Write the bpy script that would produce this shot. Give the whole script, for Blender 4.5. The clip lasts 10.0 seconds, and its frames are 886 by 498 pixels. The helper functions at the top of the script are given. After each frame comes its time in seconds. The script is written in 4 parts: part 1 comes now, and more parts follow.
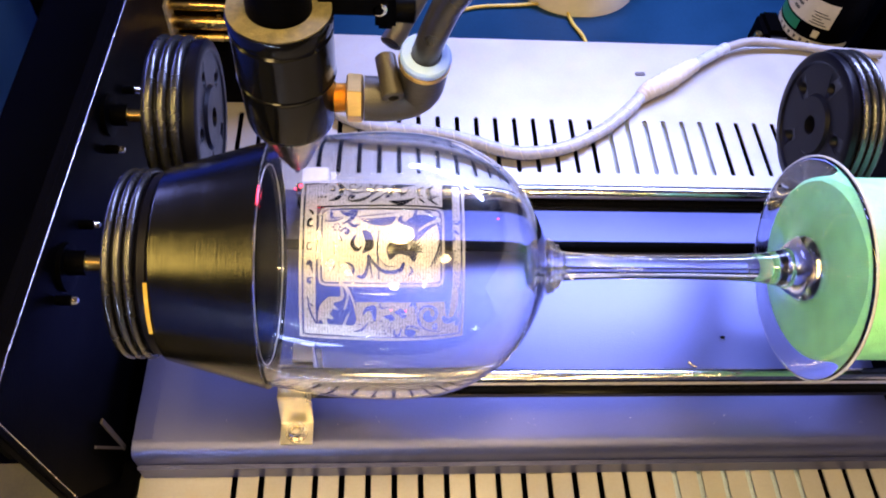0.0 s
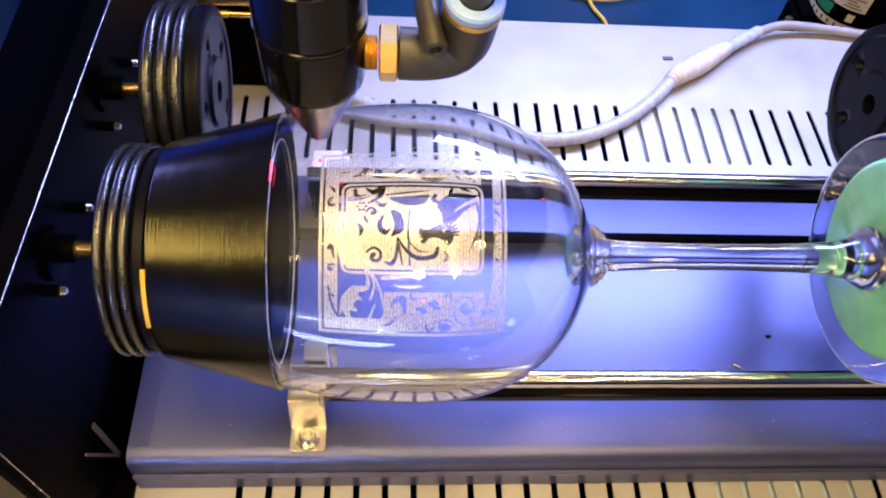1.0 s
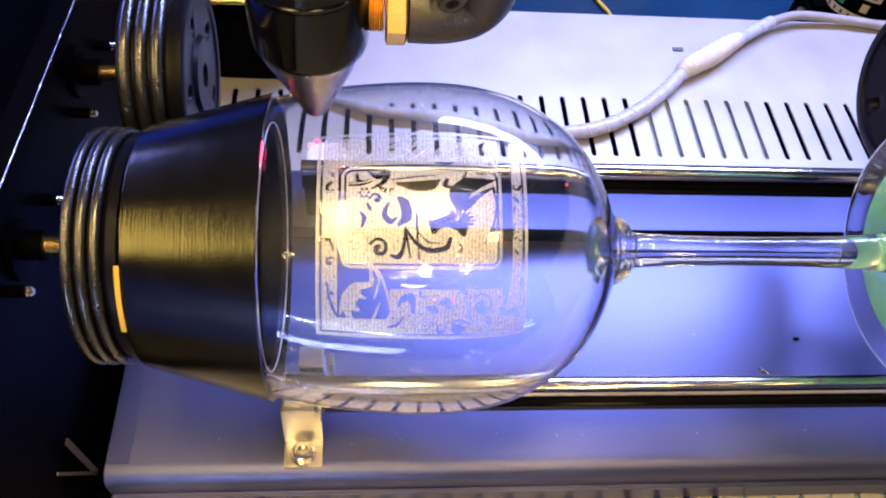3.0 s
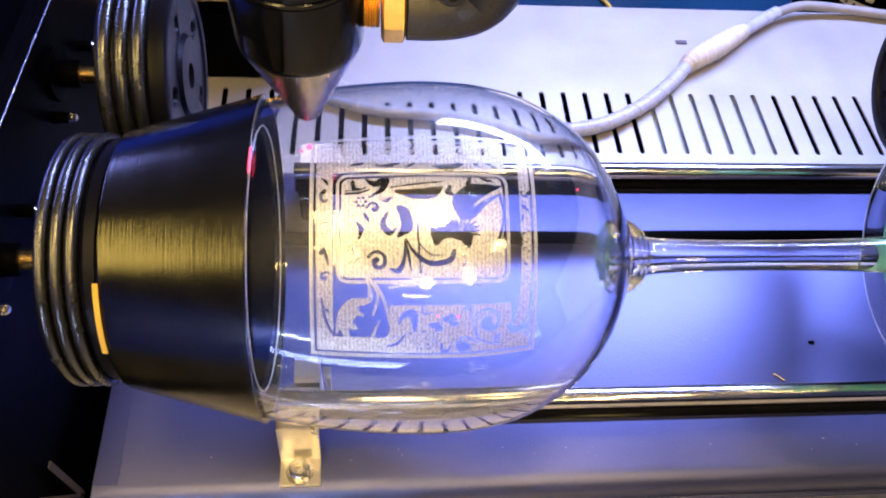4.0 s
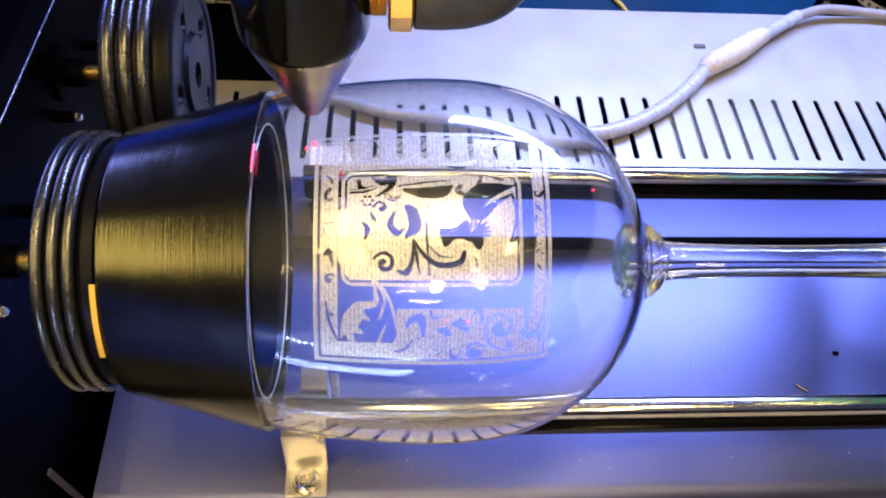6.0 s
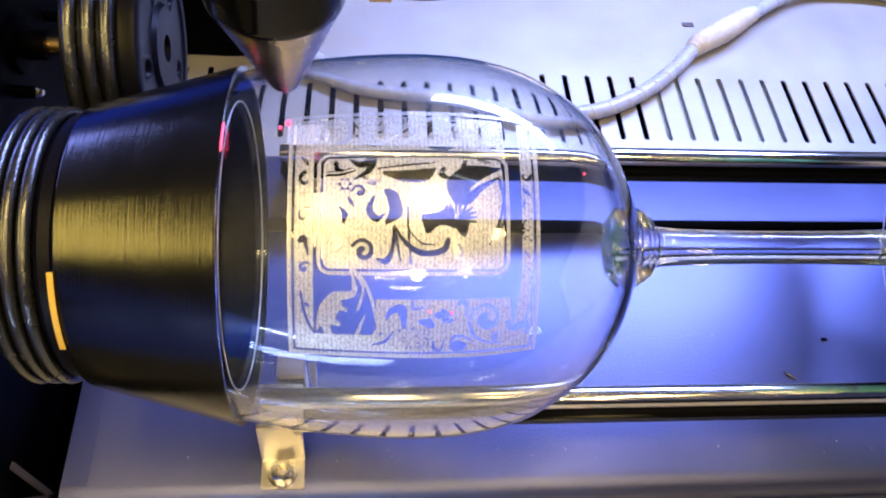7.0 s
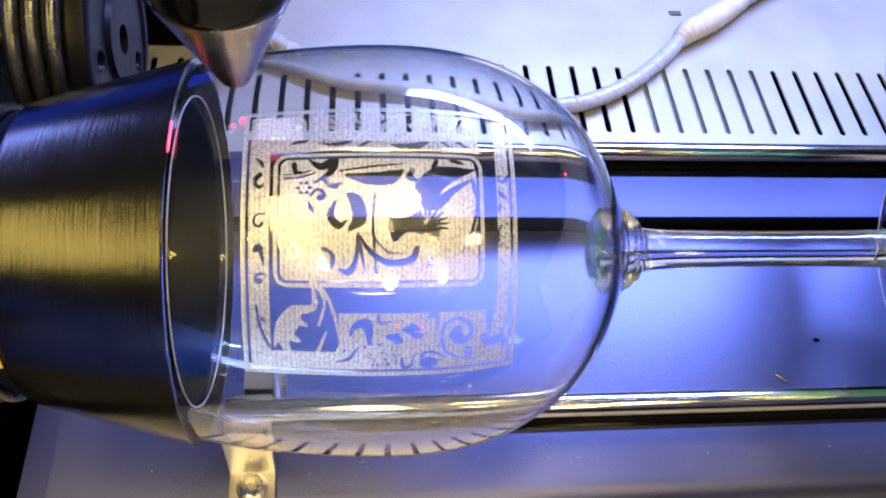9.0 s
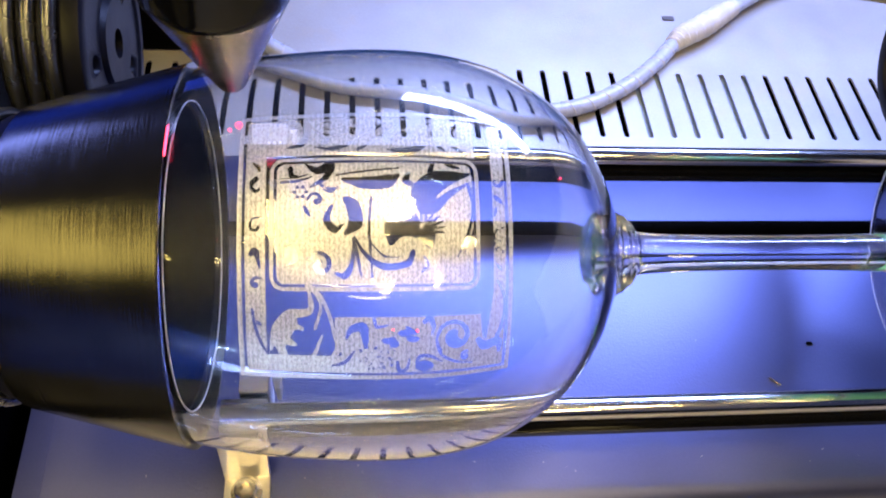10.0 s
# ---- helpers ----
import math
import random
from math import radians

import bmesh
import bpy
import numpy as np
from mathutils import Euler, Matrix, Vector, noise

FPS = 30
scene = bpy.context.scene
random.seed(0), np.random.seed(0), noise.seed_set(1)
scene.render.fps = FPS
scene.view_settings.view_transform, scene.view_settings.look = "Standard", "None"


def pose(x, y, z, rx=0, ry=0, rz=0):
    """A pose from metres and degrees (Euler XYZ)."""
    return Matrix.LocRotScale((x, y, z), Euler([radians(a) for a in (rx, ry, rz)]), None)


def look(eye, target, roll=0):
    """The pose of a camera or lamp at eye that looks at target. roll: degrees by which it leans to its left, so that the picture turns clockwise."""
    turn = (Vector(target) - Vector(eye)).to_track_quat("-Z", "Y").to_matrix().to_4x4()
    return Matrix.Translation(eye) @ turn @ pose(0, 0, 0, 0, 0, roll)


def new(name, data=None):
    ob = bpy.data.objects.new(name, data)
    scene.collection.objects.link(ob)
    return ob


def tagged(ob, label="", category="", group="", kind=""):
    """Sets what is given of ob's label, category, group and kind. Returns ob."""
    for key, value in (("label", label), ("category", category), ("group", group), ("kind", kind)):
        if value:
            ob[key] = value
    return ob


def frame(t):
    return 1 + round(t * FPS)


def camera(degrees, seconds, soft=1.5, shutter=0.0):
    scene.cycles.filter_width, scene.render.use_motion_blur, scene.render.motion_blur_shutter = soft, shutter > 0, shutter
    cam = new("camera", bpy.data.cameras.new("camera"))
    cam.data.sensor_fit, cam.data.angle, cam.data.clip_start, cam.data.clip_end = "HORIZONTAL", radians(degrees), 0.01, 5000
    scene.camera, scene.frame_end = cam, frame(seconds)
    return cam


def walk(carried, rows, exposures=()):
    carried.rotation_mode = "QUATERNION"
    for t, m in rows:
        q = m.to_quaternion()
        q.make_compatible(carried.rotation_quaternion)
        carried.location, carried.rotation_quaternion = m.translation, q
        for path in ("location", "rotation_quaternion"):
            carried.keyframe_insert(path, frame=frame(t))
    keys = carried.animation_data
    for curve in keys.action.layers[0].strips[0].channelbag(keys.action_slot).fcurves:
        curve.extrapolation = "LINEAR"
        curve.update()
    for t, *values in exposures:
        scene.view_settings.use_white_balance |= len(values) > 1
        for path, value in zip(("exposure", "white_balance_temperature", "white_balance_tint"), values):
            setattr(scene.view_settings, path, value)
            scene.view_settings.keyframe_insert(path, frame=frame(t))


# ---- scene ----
cam = camera(58.89, 10.0, soft=2.0)
PATH = [  # seconds, eye, yaw, pitch, roll
    (0, 0.0125, 0.0246, 0.2981, -7.86, -55.55, 7.02),
    (0.5, 0.0086, 0.0279, 0.2842, -7.94, -55.83, 7.04),
    (1, 0.0048, 0.0353, 0.2744, -8.21, -55.37, 7.54),
    (1.5, 0.0060, 0.0399, 0.2663, -8.33, -55.29, 7.09),
    (2, 0.0017, 0.0449, 0.2601, -9.20, -55.19, 8.46),
    (2.5, 0.0010, 0.0436, 0.2563, -8.18, -55.10, 7.50),
    (2.7, 0.0015, 0.0436, 0.2565, -9.12, -54.66, 8.38),
    (3.8, 0.0029, 0.0507, 0.2488, -8.32, -55.06, 6.00),
    (4, 0.0020, 0.0532, 0.2480, -9.57, -55.02, 7.59),
    (4.5, 0.0028, 0.0551, 0.2449, -9.90, -55.09, 7.96),
    (5, 0.0028, 0.0561, 0.2417, -7.09, -54.72, 5.82),
    (5.5, 0.0036, 0.0554, 0.2421, -7.59, -54.40, 6.41),
    (6.8, 0.0031, 0.0583, 0.2411, -7.84, -55.36, 6.27),
    (7, 0.0039, 0.0613, 0.2362, -10.31, -55.79, 8.72),
    (7.5, 0.0076, 0.0679, 0.2318, -9.86, -55.51, 7.70),
    (8, 0.0072, 0.0692, 0.2307, -10.67, -56.36, 8.65),
    (8.5, 0.0075, 0.0692, 0.2299, -11.15, -56.26, 8.89),
    (9, 0.0080, 0.0695, 0.2292, -12.06, -56.37, 9.85),
    (9.5, 0.0074, 0.0696, 0.2295, -12.59, -56.02, 10.16),
    (10, 0.0076, 0.0692, 0.2295, -12.78, -55.97, 10.41),
]
walk(cam, [(t, pose(x, y, z, 90 + p, 0, a) @ pose(0, 0, 0, 0, 0, r)) for t, x, y, z, a, p, r in PATH],
     exposures=[(0.0, 0.54, 6950, 15), (2.5, 0.46, 6950, 16), (5.5, 0.41, 6650, 11), (7.5, 0.37, 6500, 8), (10.0, 0.34, 6400, 7)])

# ---- light ----
AY, AZ = 0.1572, 0.0938          # the turning axis of the glass, along x
world = bpy.data.worlds.new("world")
scene.world = world
world.use_nodes = True
wbg = world.node_tree.nodes["Background"]
wbg.inputs[0].default_value, wbg.inputs[1].default_value = (0.36, 0.45, 1.0, 1), 0.07


def area_lamp(name, eye, target, sx, sy, power, colour, shape="RECTANGLE"):
    d = bpy.data.lights.new(name, "AREA")
    d.shape, d.size, d.size_y, d.energy, d.color = shape, sx, sy, power, colour
    ob = new(name, d)
    ob.matrix_world = look(eye, target) if target else Matrix.Translation(eye)
    return ob


WARM, COOL = (1.0, 0.73, 0.31), (0.33, 0.43, 1.0)
def ceiling_lamp(name, x0, x1, y0, y1, power, shape="ELLIPSE"):
    return area_lamp(name, ((x0 + x1) / 2, (y0 + y1) / 2, 0.44), None, x1 - x0, y1 - y0, power, WARM, shape)


ceiling_lamp("tube_light", -0.125, -0.075, -0.190, 0.125, 1.05, "RECTANGLE")
ceiling_lamp("square_light", 0.004, 0.066, 0.050, 0.145, 0.85)
ceiling_lamp("spot_light", 0.010, 0.042, -0.290, -0.180, 0.55)
ceiling_lamp("small_light", 0.172, 0.226, -0.050, 0.005, 0.36)
ceiling_lamp("narrow_light", 0.138, 0.158, -0.270, -0.140, 0.42)
area_lamp("side_light_panel", (-0.53, 0.01, 0.46), (-0.035, 0.142, 0.122), 0.36, 0.18, 1.9, (1.0, 0.76, 0.20))
area_lamp("gantry_strip_light", (0.235, 0.48, 0.360), (0.15, 0.24, 0.02), 0.37, 0.045, 5.8, COOL)
area_lamp("corner_strip_light", (-0.42, 0.44, 0.25), (-0.035, 0.165, 0.126), 0.26, 0.10, 1.3, (0.24, 0.30, 1.0))


# ---- materials ----
def mat(name, base, rough=0.5, metal=0.0, vary=0.25, scale=60.0, bump=0.15, spot=900.0, second=None, coat=0.0, aniso=None, spec=0.5, stain=None):
    m = bpy.data.materials.new(name)
    m.use_nodes = True
    n, l = m.node_tree.nodes, m.node_tree.links
    p = n["Principled BSDF"]
    p.inputs["Roughness"].default_value, p.inputs["Metallic"].default_value = rough, metal
    p.inputs["Coat Weight"].default_value = coat
    p.inputs["Specular IOR Level"].default_value = spec
    tc = n.new("ShaderNodeTexCoord")
    mp = n.new("ShaderNodeMapping")
    l.new(tc.outputs["Object"], mp.inputs[0])
    if aniso:
        mp.inputs["Scale"].default_value = aniso
    big, fine = n.new("ShaderNodeTexNoise"), n.new("ShaderNodeTexNoise")
    big.inputs["Scale"].default_value, big.inputs["Detail"].default_value = scale, 5
    fine.inputs["Scale"].default_value, fine.inputs["Detail"].default_value = spot, 3
    l.new(tc.outputs["Object"], big.inputs["Vector"])
    l.new(mp.outputs[0], fine.inputs["Vector"])
    ramp = n.new("ShaderNodeValToRGB")
    ramp.color_ramp.elements[0].position, ramp.color_ramp.elements[1].position = 0.32, 0.68
    other = second or tuple(c * (1 - vary) for c in base)
    ramp.color_ramp.elements[0].color, ramp.color_ramp.elements[1].color = (*other, 1), (*base, 1)
    l.new(big.outputs["Fac"], ramp.inputs[0])
    mix = n.new("ShaderNodeMix")
    mix.data_type, mix.blend_type = "RGBA", "MULTIPLY"
    mix.inputs["Factor"].default_value = vary
    l.new(ramp.outputs[0], mix.inputs["A"])
    l.new(fine.outputs["Fac"], mix.inputs["B"])
    if stain:
        dirt, cut_at, over = n.new("ShaderNodeTexNoise"), n.new("ShaderNodeMapRange"), n.new("ShaderNodeMix")
        dirt.inputs["Scale"].default_value, dirt.inputs["Detail"].default_value, dirt.inputs["Roughness"].default_value = 75, 8, 0.7
        cut_at.inputs["From Min"].default_value, cut_at.inputs["From Max"].default_value, cut_at.inputs["To Max"].default_value = 0.50, 0.74, 0.50
        over.data_type = "RGBA"
        l.new(tc.outputs["Object"], dirt.inputs["Vector"]), l.new(dirt.outputs["Fac"], cut_at.inputs["Value"])
        l.new(cut_at.outputs[0], over.inputs["Factor"]), l.new(mix.outputs["Result"], over.inputs["A"])
        over.inputs["B"].default_value = (*stain, 1)
        mix = over
    l.new(mix.outputs["Result"], p.inputs["Base Color"])
    rr = n.new("ShaderNodeMapRange")
    rr.inputs["To Min"].default_value, rr.inputs["To Max"].default_value = max(0.02, rough - 0.1), min(1, rough + 0.1)
    l.new(big.outputs["Fac"], rr.inputs["Value"])
    l.new(rr.outputs[0], p.inputs["Roughness"])
    b = n.new("ShaderNodeBump")
    b.inputs["Strength"].default_value, b.inputs["Distance"].default_value = bump, 0.0004
    l.new(fine.outputs["Fac"], b.inputs["Height"])
    l.new(b.outputs[0], p.inputs["Normal"])
    return m


def glow(name, colour, strength):
    m = bpy.data.materials.new(name)
    m.use_nodes = True
    p = m.node_tree.nodes["Principled BSDF"]
    p.inputs["Base Color"].default_value = (*colour, 1)
    p.inputs["Emission Color"].default_value, p.inputs["Emission Strength"].default_value = (*colour, 1), strength
    return m


M_BED = mat("aluminium_bed", (0.39, 0.38, 0.38), 0.42, 0.30, 0.16, 30, 0.20, 900, second=(0.335, 0.32, 0.31), stain=(0.38, 0.31, 0.23))
M_PLATE = mat("anodised_plate", (0.112, 0.122, 0.252), 0.43, 0.88, 0.12, 18, 0.16, 1500)
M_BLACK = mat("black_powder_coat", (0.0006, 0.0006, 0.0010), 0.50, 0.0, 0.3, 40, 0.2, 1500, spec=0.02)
M_ROD = mat("polished_steel_rod", (0.86, 0.84, 0.82), 0.17, 1.0, 0.1, 40, 0.03, 600)
M_STEEL = mat("nickel_screw", (0.72, 0.68, 0.60), 0.25, 1.0, 0.2, 200, 0.1, 2000)
M_BRACKET = mat("zinc_bracket", (0.74, 0.70, 0.62), 0.30, 0.9, 0.2, 120, 0.15, 1500)
M_BRASS = mat("brass", (0.88, 0.60, 0.22), 0.36, 1.0, 0.2, 150, 0.1, 1500)
M_RUBBER = mat("black_rubber_ring", (0.010, 0.010, 0.010), 0.26, 0.0, 0.3, 120, 0.2, 1800, spec=0.8)
M_WHEEL = mat("black_nylon_wheel", (0.0035, 0.0035, 0.007), 0.36, 0.0, 0.25, 90, 0.12, 1800, spec=0.10)
M_PRINT = mat("black_printed_plastic", (0.066, 0.062, 0.052), 0.21, 0.95, 0.35, 70, 0.12, 500, aniso=(5.5, 0.12, 0.12))
M_HEAD = mat("black_anodised_head", (0.003, 0.003, 0.0035), 0.13, 0.0, 0.3, 100, 0.03, 1800, spec=0.22)
M_NOZZLE = mat("worn_copper_nozzle", (0.36, 0.31, 0.28), 0.24, 1.0, 0.35, 260, 0.15, 1800)
M_FOAM = mat("green_foam", (0.34, 0.98, 0.44), 0.85, 0.0, 0.2, 150, 0.8, 1500)
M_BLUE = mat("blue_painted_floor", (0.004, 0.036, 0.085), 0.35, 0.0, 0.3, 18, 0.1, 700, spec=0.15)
# lit copy of the machine's blue: the light on the wall is in the colour
M_BLUELIT = mat("lit_blue_side_wall", (0.02, 0.10, 0.75), 0.5, 0.0, 0.2, 18, 0.2, 700)
M_WRAP = mat("translucent_spiral_wrap", (0.38, 0.40, 0.50), 0.28, 0.0, 0.12, 200, 0.2, 1500)
M_TAPE = mat("white_cloth_tape", (0.60, 0.57, 0.55), 0.65, 0.0, 0.2, 180, 0.7, 1600)
M_GREY = mat("grey_cable_jacket", (0.30, 0.28, 0.27), 0.5, 0.0, 0.2, 150, 0.2, 1200)
M_FITTING = mat("dark_nylon_fitting", (0.026, 0.022, 0.018), 0.45, 0.0, 0.3, 150, 0.3, 1600)
M_BLUERING = mat("blue_release_ring", (0.22, 0.36, 0.78), 0.40, 0.0, 0.15, 150, 0.1, 1600)
M_HOSE = mat("black_air_hose", (0.020, 0.020, 0.022), 0.30, 0.0, 0.2, 150, 0.1, 1600)
M_CREAM = mat("cream_plastic", (0.80, 0.74, 0.62), 0.5, 0.0, 0.15, 60, 0.1, 800)
M_YELLOW = mat("yellow_wire", (0.55, 0.38, 0.05), 0.5, 0.0, 0.15, 100, 0.1, 900)
M_GREEN = mat("green_label_band", (0.02, 0.30, 0.16), 0.5, 0.0, 0.15, 100, 0.1, 900)
M_LABEL = mat("paper_label", (0.75, 0.72, 0.62), 0.6, 0.0, 0.15, 100, 0.1, 900)
M_INK = mat("grey_print", (0.10, 0.10, 0.09), 0.6, 0.0, 0.15, 100, 0.1, 900)
M_MARK = mat("yellow_index_tape", (0.90, 0.62, 0.10), 0.5, 0.0, 0.1, 100, 0.1, 900)
# the bed's left corner in shadow: the shade is put into this dark olive
M_BEDSHADE = mat("shaded_bed_olive", (0.10, 0.09, 0.035), 0.6, 0.0, 0.4, 60, 0.3, 900)
M_UNDER = mat("pale_grey_tray", (0.48, 0.60, 0.80), 0.6, 0.0, 0.3, 60, 0.2, 900)
M_TRAYGREY = mat("dull_grey_metal", (0.10, 0.085, 0.08), 0.5, 0.4, 0.2, 120, 0.2, 1200)
M_DUST = mat("olive_dust", (0.150, 0.125, 0.055), 0.8, 0.0, 0.5, 500, 0.6, 2500)
M_NYLON = mat("white_nylon_block", (0.74, 0.72, 0.76), 0.45, 0.0, 0.12, 120, 0.2, 1500)
M_GOLD = mat("gold_shaft", (0.85, 0.60, 0.24), 0.25, 1.0, 0.2, 100, 0.1, 900)
M_LASER = glow("red_pointer_spot", (1.0, 0.05, 0.12), 2.6)
M_LED = glow("led_chip", (0.55, 0.72, 1.0), 170.0)


def glass_material():
    m = bpy.data.materials.new("clear_glass")
    m.use_nodes = True
    p = m.node_tree.nodes["Principled BSDF"]
    p.inputs["Base Color"].default_value = (0.985, 0.992, 0.99, 1)
    p.inputs["Roughness"].default_value, p.inputs["IOR"].default_value = 0.0, 1.5
    p.inputs["Transmission Weight"].default_value = 1.0
    # an added patchy rough coat that spreads the highlights, in place of lens bloom
    n, l = m.node_tree.nodes, m.node_tree.links
    tc, no, mr = n.new("ShaderNodeTexCoord"), n.new("ShaderNodeTexNoise"), n.new("ShaderNodeMapRange")
    no.inputs["Scale"].default_value, no.inputs["Detail"].default_value = 45, 6
    mr.inputs["From Min"].default_value, mr.inputs["From Max"].default_value = 0.35, 0.7
    mr.inputs["To Min"].default_value, mr.inputs["To Max"].default_value = 0.10, 0.42
    l.new(tc.outputs["Object"], no.inputs["Vector"]), l.new(no.outputs["Fac"], mr.inputs["Value"])
    l.new(mr.outputs[0], p.inputs["Coat Weight"])
    p.inputs["Coat Roughness"].default_value, p.inputs["Coat IOR"].default_value = 0.26, 1.5
    return m


def frost_material():
    """Ground glass: fine raster lines of pits that scatter light and glint."""
    m = bpy.data.materials.new("engraved_frost")
    m.use_nodes = True
    n, l = m.node_tree.nodes, m.node_tree.links
    out = n["Material Output"]
    n.remove(n["Principled BSDF"])
    dif, trl, trn, gls = n.new("ShaderNodeBsdfDiffuse"), n.new("ShaderNodeBsdfTranslucent"), n.new("ShaderNodeBsdfTransparent"), n.new("ShaderNodeBsdfGlossy")
    dif.inputs[0].default_value = trl.inputs[0].default_value = (0.39, 0.415, 0.49, 1)
    gls.inputs[0].default_value, gls.inputs["Roughness"].default_value = (0.9, 0.9, 0.9, 1), 0.28
    a, g, b = n.new("ShaderNodeMixShader"), n.new("ShaderNodeMixShader"), n.new("ShaderNodeMixShader")
    a.inputs[0].default_value = 0.30
    g.inputs[0].default_value = 0.19
    l.new(dif.outputs[0], a.inputs[1]), l.new(trl.outputs[0], a.inputs[2])
    l.new(a.outputs[0], g.inputs[1]), l.new(gls.outputs[0], g.inputs[2])
    tc, no, mr = n.new("ShaderNodeTexCoord"), n.new("ShaderNodeTexNoise"), n.new("ShaderNodeMapRange")
    mp = n.new("ShaderNodeMapping")
    mp.inputs["Scale"].default_value = (1.0, 0.55, 0.55)
    l.new(tc.outputs["Object"], mp.inputs[0])
    no.inputs["Scale"].default_value, no.inputs["Detail"].default_value = 3600, 1
    wave = n.new("ShaderNodeTexWave")
    wave.bands_direction = "X"
    wave.inputs["Scale"].default_value, wave.inputs["Distortion"].default_value = 420, 0.6
    l.new(tc.outputs["Object"], wave.inputs["Vector"])
    add = n.new("ShaderNodeMath")
    add.operation = "MULTIPLY_ADD"
    add.inputs[1].default_value = 0.16
    l.new(wave.outputs["Fac"], add.inputs[0]), l.new(no.outputs["Fac"], add.inputs[2])
    mr.inputs["From Min"].default_value, mr.inputs["From Max"].default_value = 0.36, 0.76
    mr.inputs["To Min"].default_value, mr.inputs["To Max"].default_value = 0.40, 0.82
    l.new(mp.outputs[0], no.inputs["Vector"]), l.new(add.outputs[0], mr.inputs["Value"])
    l.new(mr.outputs[0], b.inputs[0])
    bump = n.new("ShaderNodeBump")
    bump.inputs["Strength"].default_value, bump.inputs["Distance"].default_value = 0.5, 0.0002
    l.new(add.outputs[0], bump.inputs["Height"]), l.new(bump.outputs[0], gls.inputs["Normal"])
    l.new(trn.outputs[0], b.inputs[1]), l.new(g.outputs[0], b.inputs[2])
    l.new(b.outputs[0], out.inputs["Surface"])
    return m


# opaque white for the glint along the glass mouth
M_GLINT = mat("white_rim_glint", (0.85, 0.86, 0.88), 0.25, 0.0, 0.1, 300, 0.1, 2500)
M_GLASS, M_FROST = glass_material(), frost_material()
# pale half-clear colour for the shine along the foot's edge
M_RIMSHINE = mat("pale_foot_shine", (0.80, 0.84, 0.84), 0.12, 0.0, 0.25, 400, 0.1, 2500)
M_RIMSHINE.node_tree.nodes["Principled BSDF"].inputs["Transmission Weight"].default_value = 0.35


# ---- mesh helpers ----
def finish(bm, angle=35):
    bmesh.ops.recalc_face_normals(bm, faces=bm.faces)
    for f in bm.faces:
        f.smooth = True
    for e in bm.edges:
        e.smooth = not (len(e.link_faces) == 2 and e.calc_face_angle(0) > radians(angle))


def part(name, bm, material, parent=None, label="", angle=35):
    finish(bm, angle)
    me = bpy.data.meshes.new(name)
    bm.to_mesh(me)
    bm.free()
    me.materials.append(material)
    ob = new(name, me)
    if parent:
        ob.parent = parent
        ob.matrix_parent_inverse = base_of(parent).inverted()
    if label:
        ob["label"] = label
    return ob


def base_of(ob):
    m = ob.matrix_basis.copy()
    while ob.parent:
        m = ob.parent.matrix_basis @ ob.matrix_parent_inverse @ m
        ob = ob.parent
    return m


def thing(name, x, y, z, label, category, group="", kind=""):
    e = new(name)
    e.matrix_basis = Matrix.Translation((x, y, z))
    e.empty_display_size = 0.005
    return tagged(e, label, category, group, kind)


def box(x0, x1, y0, y1, z0, z1, bevel=0.0, bm=None):
    bm = bm or bmesh.new()
    r = bmesh.ops.create_cube(bm, size=1)
    for v in r["verts"]:
        v.co = Vector((x0 + (v.co.x + 0.5) * (x1 - x0), y0 + (v.co.y + 0.5) * (y1 - y0), z0 + (v.co.z + 0.5) * (z1 - z0)))
    if bevel:
        edges = list({e for v in r["verts"] for e in v.link_edges})
        bmesh.ops.bevel(bm, geom=edges, offset=bevel, segments=2, affect="EDGES")
    return bm


def lathe(profile, at, axis="x", segs=48, bm=None, close=False):
    """Turns (along, radius) points round an axis through at."""
    bm = bm or bmesh.new()
    rings = []
    for s, r in profile:
        ring = []
        for k in range(segs):
            a = 2 * math.pi * k / segs
            c, d = r * math.cos(a), r * math.sin(a)
            p = {"x": (s, c, d), "y": (c, s, d), "z": (c, d, s)}[axis]
            ring.append(bm.verts.new(Vector(at) + Vector(p)))
        rings.append(ring)
    if close:
        rings.append(rings[0])
    for a, b in zip(rings, rings[1:]):
        for k in range(segs):
            bm.faces.new((a[k], a[(k + 1) % segs], b[(k + 1) % segs], b[k]))
    if not close:
        for ring in (rings[0], rings[-1]):
            bm.faces.new(ring)
    return bm


def smooth_line(points, steps=10):
    """A smooth line through the points."""
    pts = [Vector(p) for p in points]
    pts = [2 * pts[0] - pts[1]] + pts + [2 * pts[-1] - pts[-2]]
    out = []
    for a, b, c, d in zip(pts, pts[1:], pts[2:], pts[3:]):
        for k in range(steps):
            t = k / steps
            out.append(0.5 * (2 * b + (c - a) * t + (2 * a - 5 * b + 4 * c - d) * t * t + (3 * b - a - 3 * c + d) * t ** 3))
    return out + [pts[-2]]


